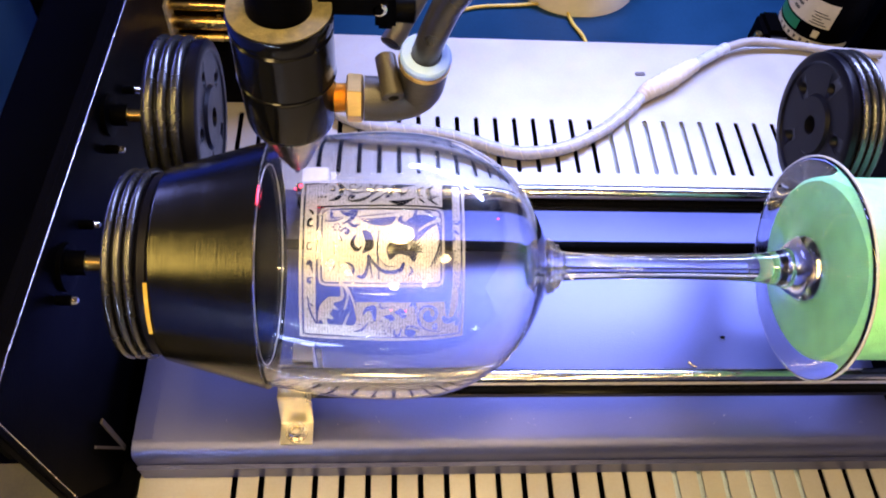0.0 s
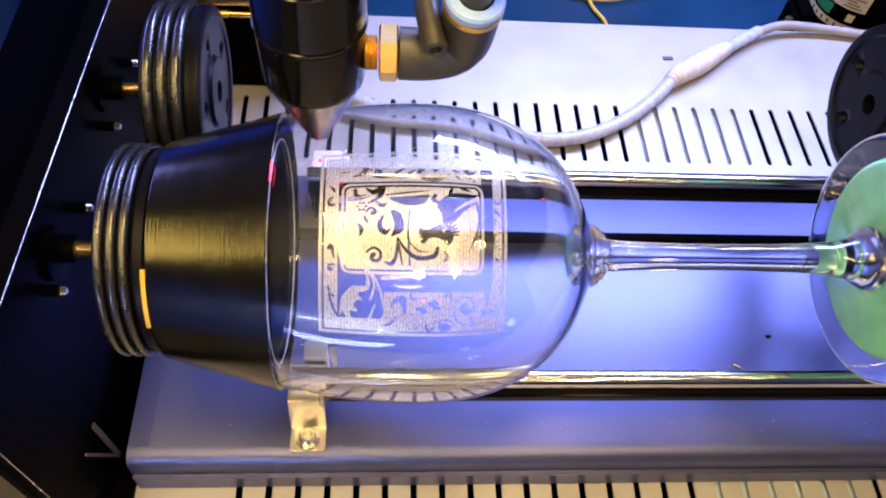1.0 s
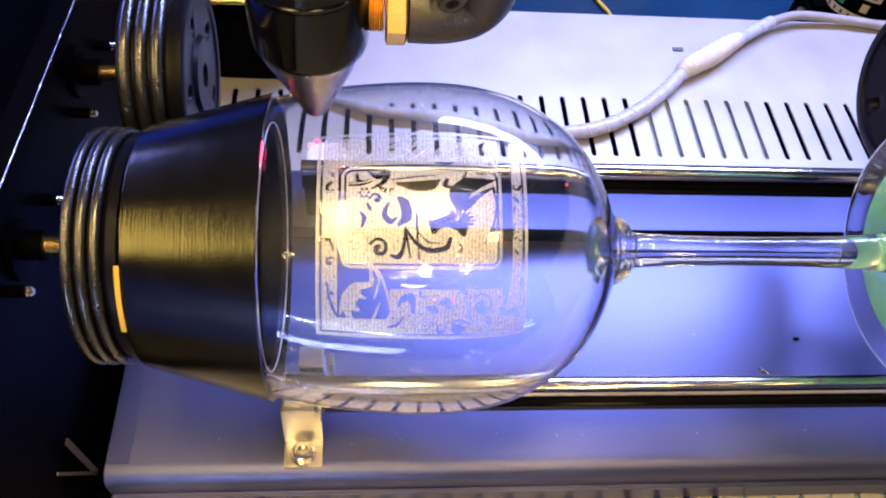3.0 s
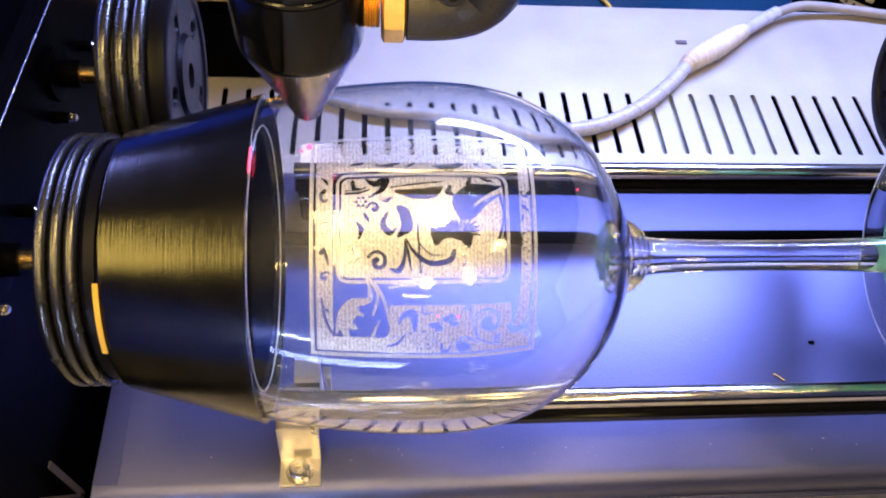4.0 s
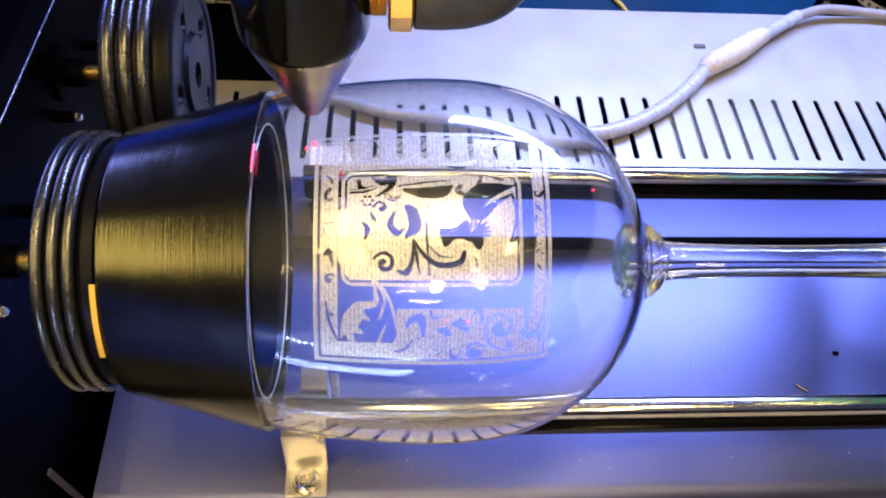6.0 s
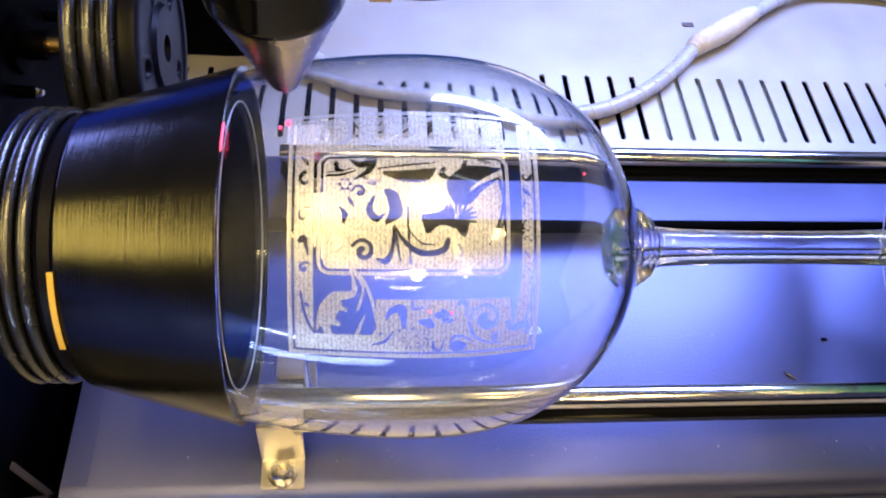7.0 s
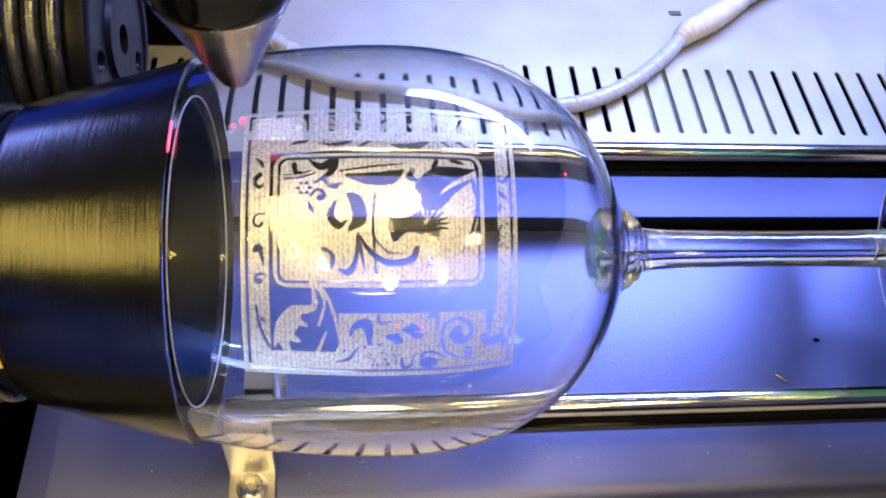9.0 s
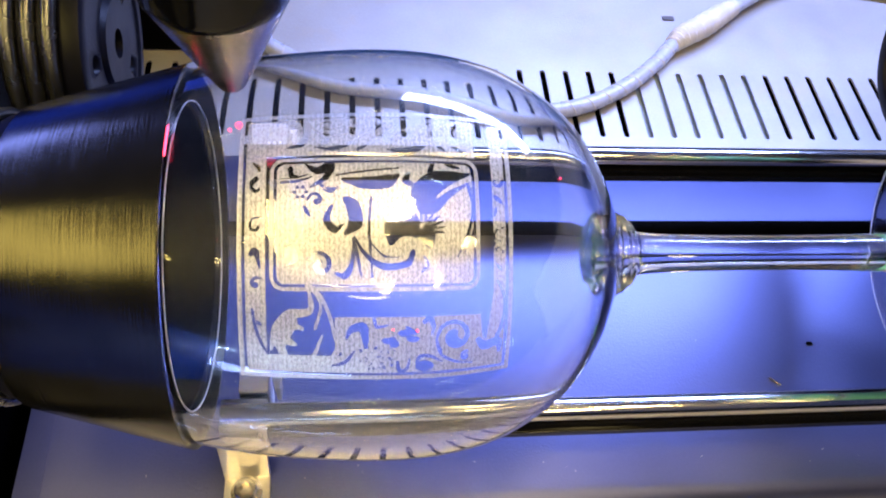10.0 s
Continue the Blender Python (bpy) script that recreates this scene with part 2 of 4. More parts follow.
def tube(line, radius, segs=14, bm=None):
    """A tube along a line; radius is a number or one for each point."""
    bm = bm or bmesh.new()
    line = [Vector(p) for p in line]
    rs = radius if isinstance(radius, (list, tuple)) else [radius] * len(line)
    up, rings = Vector((0.03, 0.02, 1)), []
    for i, p in enumerate(line):
        d = (line[min(i + 1, len(line) - 1)] - line[max(i - 1, 0)]).normalized()
        u = up - d * up.dot(d)
        if u.length < 0.2:
            u = Vector((1, 0, 0)) - d * d.x
        u.normalize()
        w = d.cross(u)
        rings.append([bm.verts.new(p + rs[i] * (math.cos(2 * math.pi * k / segs) * u + math.sin(2 * math.pi * k / segs) * w)) for k in range(segs)])
    for a, b in zip(rings, rings[1:]):
        for k in range(segs):
            bm.faces.new((a[k], a[(k + 1) % segs], b[(k + 1) % segs], b[k]))
    bm.faces.new(rings[0]), bm.faces.new(rings[-1])
    return bm


def slab(outline, axis, lo, hi, bevel=0.0):
    """A flat plate: an outline in the two other axes, from lo to hi along axis."""
    bm = bmesh.new()
    def at(p, s):
        return {"x": (s, p[0], p[1]), "y": (p[0], s, p[1]), "z": (p[0], p[1], s)}[axis]
    a = [bm.verts.new(at(p, lo)) for p in outline]
    b = [bm.verts.new(at(p, hi)) for p in outline]
    bm.faces.new(a), bm.faces.new(b)
    for k in range(len(a)):
        bm.faces.new((a[k], a[(k + 1) % len(a)], b[(k + 1) % len(a)], b[k]))
    if bevel:
        bmesh.ops.bevel(bm, geom=list(bm.edges), offset=bevel, segments=2, affect="EDGES")
    return bm


def cut(ob, cutters):
    """Cuts the cutters' shapes out of ob's mesh."""
    for c in cutters:
        md = ob.modifiers.new("cut", "BOOLEAN")
        md.object, md.operation, md.solver = c, "DIFFERENCE", "EXACT"
    bpy.context.view_layer.update()
    me = bpy.data.meshes.new_from_object(ob.evaluated_get(bpy.context.evaluated_depsgraph_get()))
    ob.modifiers.clear()
    ob.data = me
    for c in cutters:
        bpy.data.objects.remove(c)


# ---- the machine's bed, floor and walls ----
def slotted_bed():
    bm = bmesh.new()
    def quad(x0, x1, y0, y1):
        v = [bm.verts.new(p) for p in ((x0, y0, 0), (x1, y0, 0), (x1, y1, 0), (x0, y1, 0))]
        w = [bm.verts.new((u.co.x, u.co.y, -0.0008)) for u in v]
        bm.faces.new(v)
        for k in range(4):
            bm.faces.new((v[k], v[(k + 1) % 4], w[(k + 1) % 4], w[k]))
    def cell(cx, y0, y1, s0, s1, half):
        """One pitch of the bed with its round-ended slot."""
        n, inner, outer = 8, [], []
        for k in range(n + 1):
            a = math.pi * k / n
            inner.append((cx + half * math.cos(a), s1 - half + half * math.sin(a)))
            outer.append((cx + (0.005 if k < n / 2 else -0.005 if k > n / 2 else 0), y1) if 0 < k < n else (cx + (0.005 if k == 0 else -0.005), s1 - half))
        for k in range(n + 1):
            a = math.pi + math.pi * k / n
            inner.append((cx + half * math.cos(a), s0 + half + half * math.sin(a)))
            outer.append((cx + (-0.005 if k < n / 2 else 0.005 if k > n / 2 else 0), y0) if 0 < k < n else (cx + (-0.005 if k == 0 else 0.005), s0 + half))
        vi = [bm.verts.new((*p, 0)) for p in inner]
        vo = {}
        for p in outer:
            key = (round(p[0], 6), round(p[1], 6))
            vo.setdefault(key, bm.verts.new((*p, 0)) if key not in vo else None)
        ol = [vo[(round(p[0], 6), round(p[1], 6))] for p in outer]
        vd = [bm.verts.new((*p, -0.0008)) for p in inner]
        m = len(vi)
        for k in range(m):
            j = (k + 1) % m
            face = [vi[k], vi[j], ol[j]] if ol[j] is ol[k] else [vi[k], vi[j], ol[j], ol[k]]
            bm.faces.new(face)
            bm.faces.new((vi[k], vi[j], vd[j], vd[k]))
    x0u, x0l = -0.0694, -0.0720
    for k in range(36):
        cell(x0u + 0.01 * k, 0.2640, 0.3210, 0.2738, 0.3108, 0.00122)
    quad(-0.0770, -0.0470, 0.0700, 0.1400)
    for k in range(3, 36):
        cell(x0l + 0.01 * k, 0.0700, 0.1400, 0.0800, 0.1300, 0.00115)
    quad(-0.0744, 0.2856, 0.3210, 0.3715)
    quad(-0.0744, 0.2856, 0.1400, 0.2640)
    quad(-0.0770, 0.2830, -0.1500, 0.0700)
    quad(0.2856, 0.4600, 0.1400, 0.3715)
    quad(0.2830, 0.4600, -0.1500, 0.1400)
    bmesh.ops.remove_doubles(bm, verts=list(bm.verts), dist=1e-5)
    return tagged(part("bed", bm, M_BED, angle=20), "pale aluminium laser bed with rows of narrow slots", "machine bed", kind="structure")


slotted_bed()
# shadowed piece of bed at the left, darkened by its colour
tagged(part("shaded_bed_side", box(-0.1790, -0.0988, -0.15, 0.1285, -0.0018, 0.0, 0.0004), M_BEDSHADE), "left piece of the bed with its shade painted dark olive", "tray", kind="structure")
tagged(part("floor", box(-0.40, 0.62, -0.20, 0.75, -0.040, -0.032), M_BLUE), "deep blue painted machine floor under the bed", "floor", kind="structure")
# added black sheet in place of the darkness below the slots
tagged(part("slot_dark_sheet", box(-0.178, 0.458, -0.148, 0.370, -0.0240, -0.0220), M_BLACK), "black sheet added under the slotted bed to darken the slots", "panel", kind="structure")
tagged(part("tray", box(0.1265, 0.1845, 0.0, 0.335, -0.0050, -0.0030, 0.0005), M_UNDER), "pale grey tray lying under the slotted bed", "tray", kind="structure")
# no lamp reaches this wall's inner face; its paint carries the brightness
tagged(part("wall_left", box(-0.19, -0.18, -0.20, 0.75, -0.04, 0.16), M_BLUELIT), "blue side wall of the machine, its colour brightened as if lit", "wall", kind="structure")
tagged(part("wall_right", box(0.62, 0.63, -0.20, 0.75, -0.04, 0.30), M_CREAM), "pale painted side wall of the machine", "wall", kind="structure")
tagged(part("wall_back", box(-0.40, 0.63, 0.75, 0.76, -0.04, 0.30), M_BLUE), "blue painted back wall of the machine", "wall", kind="structure")
tagged(part("wall_front", box(-0.40, 0.63, -0.21, -0.20, -0.04, 0.17), M_BLACK), "low black front wall of the machine", "wall", kind="structure")


# ---- the rotary attachment ----
ROT = thing("rotary_attachment", 0.07, 0.18, 0.0, "dark rotary attachment with steel rods and black wheels", "rotary attachment")


def base_plate():
    out = [(0.1236, 0.0005), (0.1236, 0.0168), (0.1240, 0.0184), (0.1250, 0.0198), (0.1266, 0.0208), (0.1288, 0.0212), (0.2440, 0.0212), (0.2462, 0.0200), (0.2468, 0.0180), (0.2468, 0.0005)]
    t = part("base_cover", slab(out, "x", -0.0757, 0.235), M_PLATE, ROT, "dark violet anodised sheet-metal cover")
    part("groove", box(-0.074, 0.234, 0.2118, 0.2172, 0.0212, 0.0216), M_BLACK, t, "black slot along the cover")
    part("front_lip", box(-0.0757, 0.235, 0.1219, 0.1235, 0.0005, 0.0110, 0.0006), M_PLATE, t)
    part("end_strip", box(-0.0755, -0.0690, 0.1290, 0.2440, 0.0213, 0.0215), M_PLATE, t)
    return t


base_plate()


def rail(y, x0):
    t = part("guide_rod", lathe([(x0, 0.0029), (x0 + 0.0005, 0.0031), (0.2295, 0.0031), (0.23, 0.0029)], (0, y, 0.0437), segs=24), M_ROD, ROT, "polished steel guide rod")
    part("support_bar", box(x0, 0.23, y - 0.0046, y + 0.0012, 0.0360, 0.0402, 0.0008), M_HEAD, t)
    for x in (x0 + 0.004, 0.226):
        part("stand", box(x - 0.003, x + 0.003, y - 0.0045, y + 0.001, 0.0212, 0.0362, 0.0005), M_BLACK, t)
    return t


rail(0.1425, -0.0225)
rail(0.2268, -0.0225)


def screw(name, x, y, z, axis, r, h, parent=None, material=None):
    """A socket cap screw, its head towards +axis."""
    bm = lathe([(0, r), (h * 0.85, r), (h, r * 0.86), (h, r * 0.56), (h * 0.35, r * 0.50), (h * 0.35, 0.0001)], (x, y, z), axis, 20)
    return part(name, bm, material or M_STEEL, parent)


def clamp_bracket():
    out = [(0.1266, 0.0213), (0.1358, 0.0213), (0.1375, 0.0395), (0.1480, 0.0395), (0.1480, 0.0410), (0.1362, 0.0410), (0.1344, 0.0229), (0.1266, 0.0229)]
    t = part("clamp_bracket", slab(out, "x", -0.0234, -0.0119, 0.0003), M_BRACKET, ROT, "bent zinc-plated bracket")
    part("washer", lathe([(0, 0.0040), (0.0007, 0.0040), (0.0007, 0.0022), (0, 0.0022)], (-0.0177, 0.1305, 0.0230), "z", 24, close=True), M_STEEL, t)
    screw("screw", -0.0177, 0.1305, 0.0236, "z", 0.0029, 0.0028, t)
    screw("screw", -0.0177, 0.1435, 0.0411, "z", 0.0029, 0.0012, t)
    return t


clamp_bracket()


def rod_block(y0, y1, x0, x1):
    """The white block that takes a rod's end, with its dark joint and small keeper."""
    t = part("rod_block", box(x0, x1, y0, y1, 0.0213, 0.0412, 0.0004), M_NYLON, ROT, "white nylon block at the end of a rod")
    part("keeper", slab([(x1 + 0.0008, y1 - 0.0026), (x1 + 0.0031, y1 - 0.0026), (x1 + 0.0031, y0 + 0.0006), (x1 + 0.0020, y0 + 0.0006)], "z", 0.0330, 0.0410, 0.0001), M_NYLON, t)
    return t


rod_block(0.1500, 0.1572, -0.0192, -0.0120)
part("joint", box(-0.0190, -0.0120, 0.1482, 0.1498, 0.0213, 0.0400), M_BLACK, ROT)
rod_block(0.2302, 0.2424, -0.0212, -0.0104)


def end_plate():
    out = [(0.1220, 0.0006), (0.1005, 0.0450), (0.1003, 0.1140), (0.1160, 0.1152), (0.2830, 0.1068), (0.3000, 0.1040), (0.3050, 0.0006)]
    return part("end_plate", slab(out, "x", -0.0860, -0.0830, 0.0004), M_BLACK, ROT, "black powder-coated end plate")


END = end_plate()
part("foot", box(-0.0985, -0.0768, -0.05, 0.128, -0.0015, 0.0022, 0.0005), M_BLACK, END)
part("flange", slab([(0.1003, 0.1115), (0.1160, 0.1127), (0.2830, 0.1043), (0.3000, 0.1015), (0.3000, 0.1040), (0.2830, 0.1068), (0.1160, 0.1152), (0.1003, 0.1140)], "x", -0.0829, -0.0801), M_BLACK, END)
part("edge_trim", tube([(-0.0801, 0.1004, 0.0480), (-0.0801, 0.1004, 0.1140), (-0.0801, 0.1150, 0.1152), (-0.0801, 0.2000, 0.1110), (-0.0801, 0.2832, 0.1068), (-0.0801, 0.2990, 0.1042)], 0.0002, 8), M_STEEL, END, "bright bare metal edge")
part("tail_post", slab([(0.2050, 0.0006), (0.2050, 0.0900), (0.2130, 0.1010), (0.2280, 0.1010), (0.2360, 0.0900), (0.2360, 0.0006)], "x", 0.2112, 0.2142, 0.0004), M_BLACK, ROT)
part("tail_post", slab([(0.1420, 0.0006), (0.1420, 0.0900), (0.1500, 0.1030), (0.1640, 0.1030), (0.1720, 0.0900), (0.1720, 0.0006)], "x", 0.2112, 0.2142, 0.0004), M_BLACK, ROT)
for y, z in ((0.1457, 0.0911), (0.2096, 0.0853), (0.1746, 0.0893), (0.2389, 0.0849)):
    part("spacer", lathe([(-0.0830, 0.0016), (-0.0787, 0.0016)], (0, y, z), "x", 12), M_BLACK, END)
    tip = [(-0.0787 + 0.0004 * k, 0.0013 if k % 2 else 0.0010) for k in range(5)] + [(-0.0768, 0.0008)]
    part("stud", lathe(tip, (0, y, z), "x", 12), M_STEEL, END, "short nickel screw end")
for y in (AY, 0.2200):
    part("bearing", lathe([(-0.0830, 0.0075), (-0.0815, 0.0075), (-0.0812, 0.0050), (-0.0812, 0.0041)], (0, y, 0.0915), "x", 28), M_BLACK, END)
tri = bmesh.new()
corner = [Vector((-0.0806, 0.1283, 0.0414)), Vector((-0.0806, 0.1295, 0.0123)), Vector((-0.0806, 0.1190, 0.0418))]
for a, b, w in ((corner[0], corner[1], 0.0009), (corner[1], corner[2], 0.0005)):
    bar, d = box(-0.0003, 0.0003, -w, w, 0, (b - a).length), (b - a).normalized()
    bar.transform(Matrix.Translation(a) @ Matrix((Vector((1, 0, 0)), d.cross(Vector((1, 0, 0))), d)).transposed().to_4x4())
    tmp = bpy.data.meshes.new("bar")
    bar.to_mesh(tmp)
    bar.free()
    tri.from_mesh(tmp)
    bpy.data.meshes.remove(tmp)
part("gusset", tri, M_TRAYGREY, END, "small triangular stiffener of bare grey metal")
part("drive_housing", box(-0.1270, -0.0862, 0.1290, 0.3300, 0.0005, 0.0800, 0.002), M_BLACK, ROT)


def wheel(y, z, r, x0, x1, face):
    """A wheel on a shaft along x; face: the side, +1 or -1, on which its dished face lies."""
    w = x1 - x0
    prof, n = [], 3
    def X(s):
        return x0 + s if face > 0 else x1 - s
    prof += [(X(0), r * 0.30), (X(0), r * 0.90), (X(0.0006), r * 0.93)]
    gw = (w * 0.70) / n
    for k in range(n):
        s = w * 0.04 + gw * k
        prof += [(X(s + gw * 0.08), r * 0.935), (X(s + gw * 0.14), r * 0.89), (X(s + gw * 0.86), r * 0.89), (X(s + gw * 0.92), r * 0.935)]
    prof += [(X(w * 0.80), r * 0.96), (X(w * 0.97), r * 0.96), (X(w), r * 0.93), (X(w), r * 0.84), (X(w - 0.0007), r * 0.81), (X(w - 0.0007), r * 0.42),
             (X(w + 0.0005), r * 0.38), (X(w + 0.0005), r * 0.13), (X(w - 0.004), r * 0.12), (X(w - 0.004), 0.0002)]
    t = body = part("drive_wheel", lathe(prof, (0, y, z), "x", 56), M_WHEEL, ROT, "black nylon wheel with three rubber rings")
    cutters = []
    for k in range(5):
        a = 2 * math.pi * (k + 0.15) / 5
        cutters.append(part("c", lathe([(X(w * 0.4), r * 0.085), (X(w + 0.01), r * 0.085)], (0, y + r * 0.59 * math.cos(a), z + r * 0.59 * math.sin(a)), "x", 16), M_WHEEL))
    cut(body, cutters)
    for k in range(n):
        s = w * 0.04 + gw * (k + 0.5)
        rr = gw * 0.40
        ring = [(X(s + rr * math.cos(a)), r - rr * 0.9 + rr * math.sin(a)) for a in [2 * math.pi * q / 12 for q in range(12)]]
        part("rubber_ring", lathe(ring, (0, y, z), "x", 64, close=True), M_RUBBER, t)
    return t


def shaft(t, y, z, x0, x1, side):
    if side > 0:
        part("sleeve", lathe([(x0, 0.0038), (x0 + 0.0055, 0.0038)], (0, y, z), "x", 20), M_BLACK, t)
    part("shaft", lathe([(x0 + 0.005 * (side > 0), 0.0024), (x1, 0.0024)], (0, y, z), "x", 20), M_GOLD, t, "gold-toned steel shaft")
    xm = x1 if side > 0 else x0
    a, b = sorted((xm, xm - side * 0.0035))
    part("collar", lathe([(a, 0.0042), (a + 0.0003, 0.0046), (b - 0.0003, 0.0046), (b, 0.0042)], (0, y, z), "x", 24), M_WHEEL, t)


w1 = wheel(0.2200, 0.0915, 0.0276, -0.0645, -0.0470, +1)
shaft(w1, 0.2200, 0.0915, -0.0812, -0.0645, +1)
w2 = wheel(0.2222, 0.0920, 0.0276, 0.1716, 0.1846, -1)
shaft(w2, 0.2222, 0.0920, 0.1846, 0.2110, -1)
w3 = wheel(AY, AZ, 0.0286, -0.0632, -0.0508, +1)
shaft(w3, AY, AZ, -0.0812, -0.0632, +1)


RED_ON_CUP = 93.5


def holder():
    t = thing("glass_holder", -0.050, AY, AZ, "black 3D-printed tapered cup holding the glass by its mouth", "holder")
    x0, x1, r0, r1, w = -0.0500, -0.0208, 0.0292, 0.0377, 0.0012
    prof, n = [(x0, 0.006)], 84
    for k in range(n + 1):
        s = k / n
        prof += [(x0 + (x1 - x0) * s, r0 + (r1 - r0) * s + (0.00007 if k % 2 else 0))]
    prof += [(x1, r1 - w), (x0 + 0.001, r0 - w), (x0 + 0.001, 0.006)]
    cup = part("cup", lathe(prof, (0, AY, AZ), "x", 96), M_PRINT, t, angle=50)
    lining = [(x0 + 0.006, r0 - w - 0.0002), (x0 + 0.006, 0.0290), (x0 + 0.012, 0.0300), (-0.0230, 0.0302), (-0.0232, 0.0296), (x0 + 0.014, 0.0285), (x0 + 0.012, 0.0001), (x0 + 0.002, 0.0001), (x0 + 0.002, r0 - w - 0.0008)]
    part("lining", lathe(lining, (0, AY, AZ), "x", 64, close=True), M_BLACK, cup, "matt black lining of the cup")
    a0 = radians(RED_ON_CUP)
    part("pointer_spot", tube([(x1 + 0.0002, AY + (r1 - 0.0002) * math.cos(a0 + 0.014 * k), AZ + (r1 - 0.0002) * math.sin(a0 + 0.014 * k)) for k in range(-6, 7)], [0.00006] + [0.0002] * 11 + [0.00006], 6), M_LASER, cup, "red pointer glint on the cup edge")
    bm = bmesh.new()
    v = []
    for k in range(9):
        a = radians(133 + 3.8 * k)
        for x in (-0.0509, -0.0498):
            v.append(bm.verts.new((x, AY + 0.0298 * math.cos(a), AZ + 0.0298 * math.sin(a))))
    for k in range(8):
        bm.faces.new((v[2 * k], v[2 * k + 1], v[2 * k + 3], v[2 * k + 2]))
    bmesh.ops.solidify(bm, geom=list(bm.faces), thickness=0.0003)
    part("index_mark", bm, M_MARK, t, "strip of yellow tape")
    return t


holder()


def foam_pad():
    t = thing("foam_pad", 0.17, AY, AZ, "bright green foam disc pressed against the glass foot", "foam pad")
    prof = [(0.1520, 0.0001), (0.1520, 0.0280), (0.1530, 0.0293), (0.1990, 0.0296), (0.2000, 0.0288), (0.2000, 0.0001)]
    part("pad", lathe(prof, (0, AY, AZ), "x", 64), M_FOAM, t)
    part("hub", lathe([(0.2000, 0.012), (0.2110, 0.012)], (0, AY, AZ), "x", 32), M_WHEEL, t)
    return t


foam_pad()

# outer bowl: distance along the axis and radius
BOWL = [(-0.0300, 0.0334), (-0.0208, 0.0365), (-0.0100, 0.0388), (0.0020, 0.0403), (0.0140, 0.0410), (0.0250, 0.0405), (0.0350, 0.0384), (0.0430, 0.0348),
        (0.0505, 0.0295), (0.0560, 0.0230), (0.0596, 0.0165), (0.0620, 0.0115), (0.0638, 0.0085)]


def wine_glass():
    t = thing("wine_glass", 0.06, AY, AZ, "clear stemmed wine glass lying level with a frosted engraving", "wine glass")
    outer = [(p.x, p.y) for p in smooth_line([(a, b, 0) for a, b in BOWL], 5)]
    stem = [(0.0645, 0.0089), (0.0651, 0.0078), (0.0658, 0.0083), (0.0666, 0.0066), (0.0674, 0.0070), (0.0682, 0.0054), (0.0715, 0.0044), (0.0850, 0.0039), (0.1030, 0.0038), (0.1200, 0.0041), (0.1310, 0.0046), (0.1385, 0.0056), (0.1428, 0.0078),
            (0.1454, 0.0125), (0.1471, 0.0210), (0.1482, 0.0325)]
    stem = [(p.x, p.y) for p in smooth_line([(a, b, 0) for a, b in stem], 4)]
    foot = [(0.1486, 0.0348), (0.1489, 0.0356), (0.1494, 0.0360), (0.1499, 0.0361), (0.1502, 0.0359), (0.1503, 0.0353), (0.1502, 0.0340), (0.1497, 0.0260), (0.1494, 0.0160), (0.1493, 0.0001)]
    inner = [(0.0606, 0.0001), (0.0605, 0.0030), (0.0598, 0.0068)]
    for (x0, r0), (x1, r1) in reversed(list(zip(outer, outer[1:]))):
        if r0 > 0.0095:
            n = Vector((r1 - r0, x0 - x1)).normalized()
            th = 0.0005 + 0.0005 * max(0.0, min(1.0, (x0 - 0.045) / 0.016)) ** 1.5
            inner.append((x0 + n.x * th, r0 + n.y * th))
    rim = [(-0.0302, 0.0320), (-0.0305, 0.0322), (-0.0305, 0.0326)]
    prof = inner[:-1] + rim + outer + stem + foot
    # section of an added ring that draws the mouth's reflected bright line
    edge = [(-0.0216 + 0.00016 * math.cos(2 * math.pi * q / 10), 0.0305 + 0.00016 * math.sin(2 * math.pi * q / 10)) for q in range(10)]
    # ring added over the clear foot so that its edge looks bright
    foot_edge_shine = [(0.1497 + 0.00045 * math.cos(2 * math.pi * q / 10), 0.0360 + 0.00045 * math.sin(2 * math.pi * q / 10)) for q in range(10)]
    part("foot_edge_shine", lathe(foot_edge_shine, (0, AY, AZ), "x", 96, close=True), M_RIMSHINE, t, "pale ring laid on the foot's edge to paint its shine")
    part("rim_glint", lathe(edge, (0, AY, AZ), "x", 96, close=True), M_GLINT, t, "white ring painting the bright glint of the glass mouth")
    part("glass", lathe(prof, (0, AY, AZ), "x", 96), M_GLASS, t, angle=60)
    return t


GLASS = wine_glass()


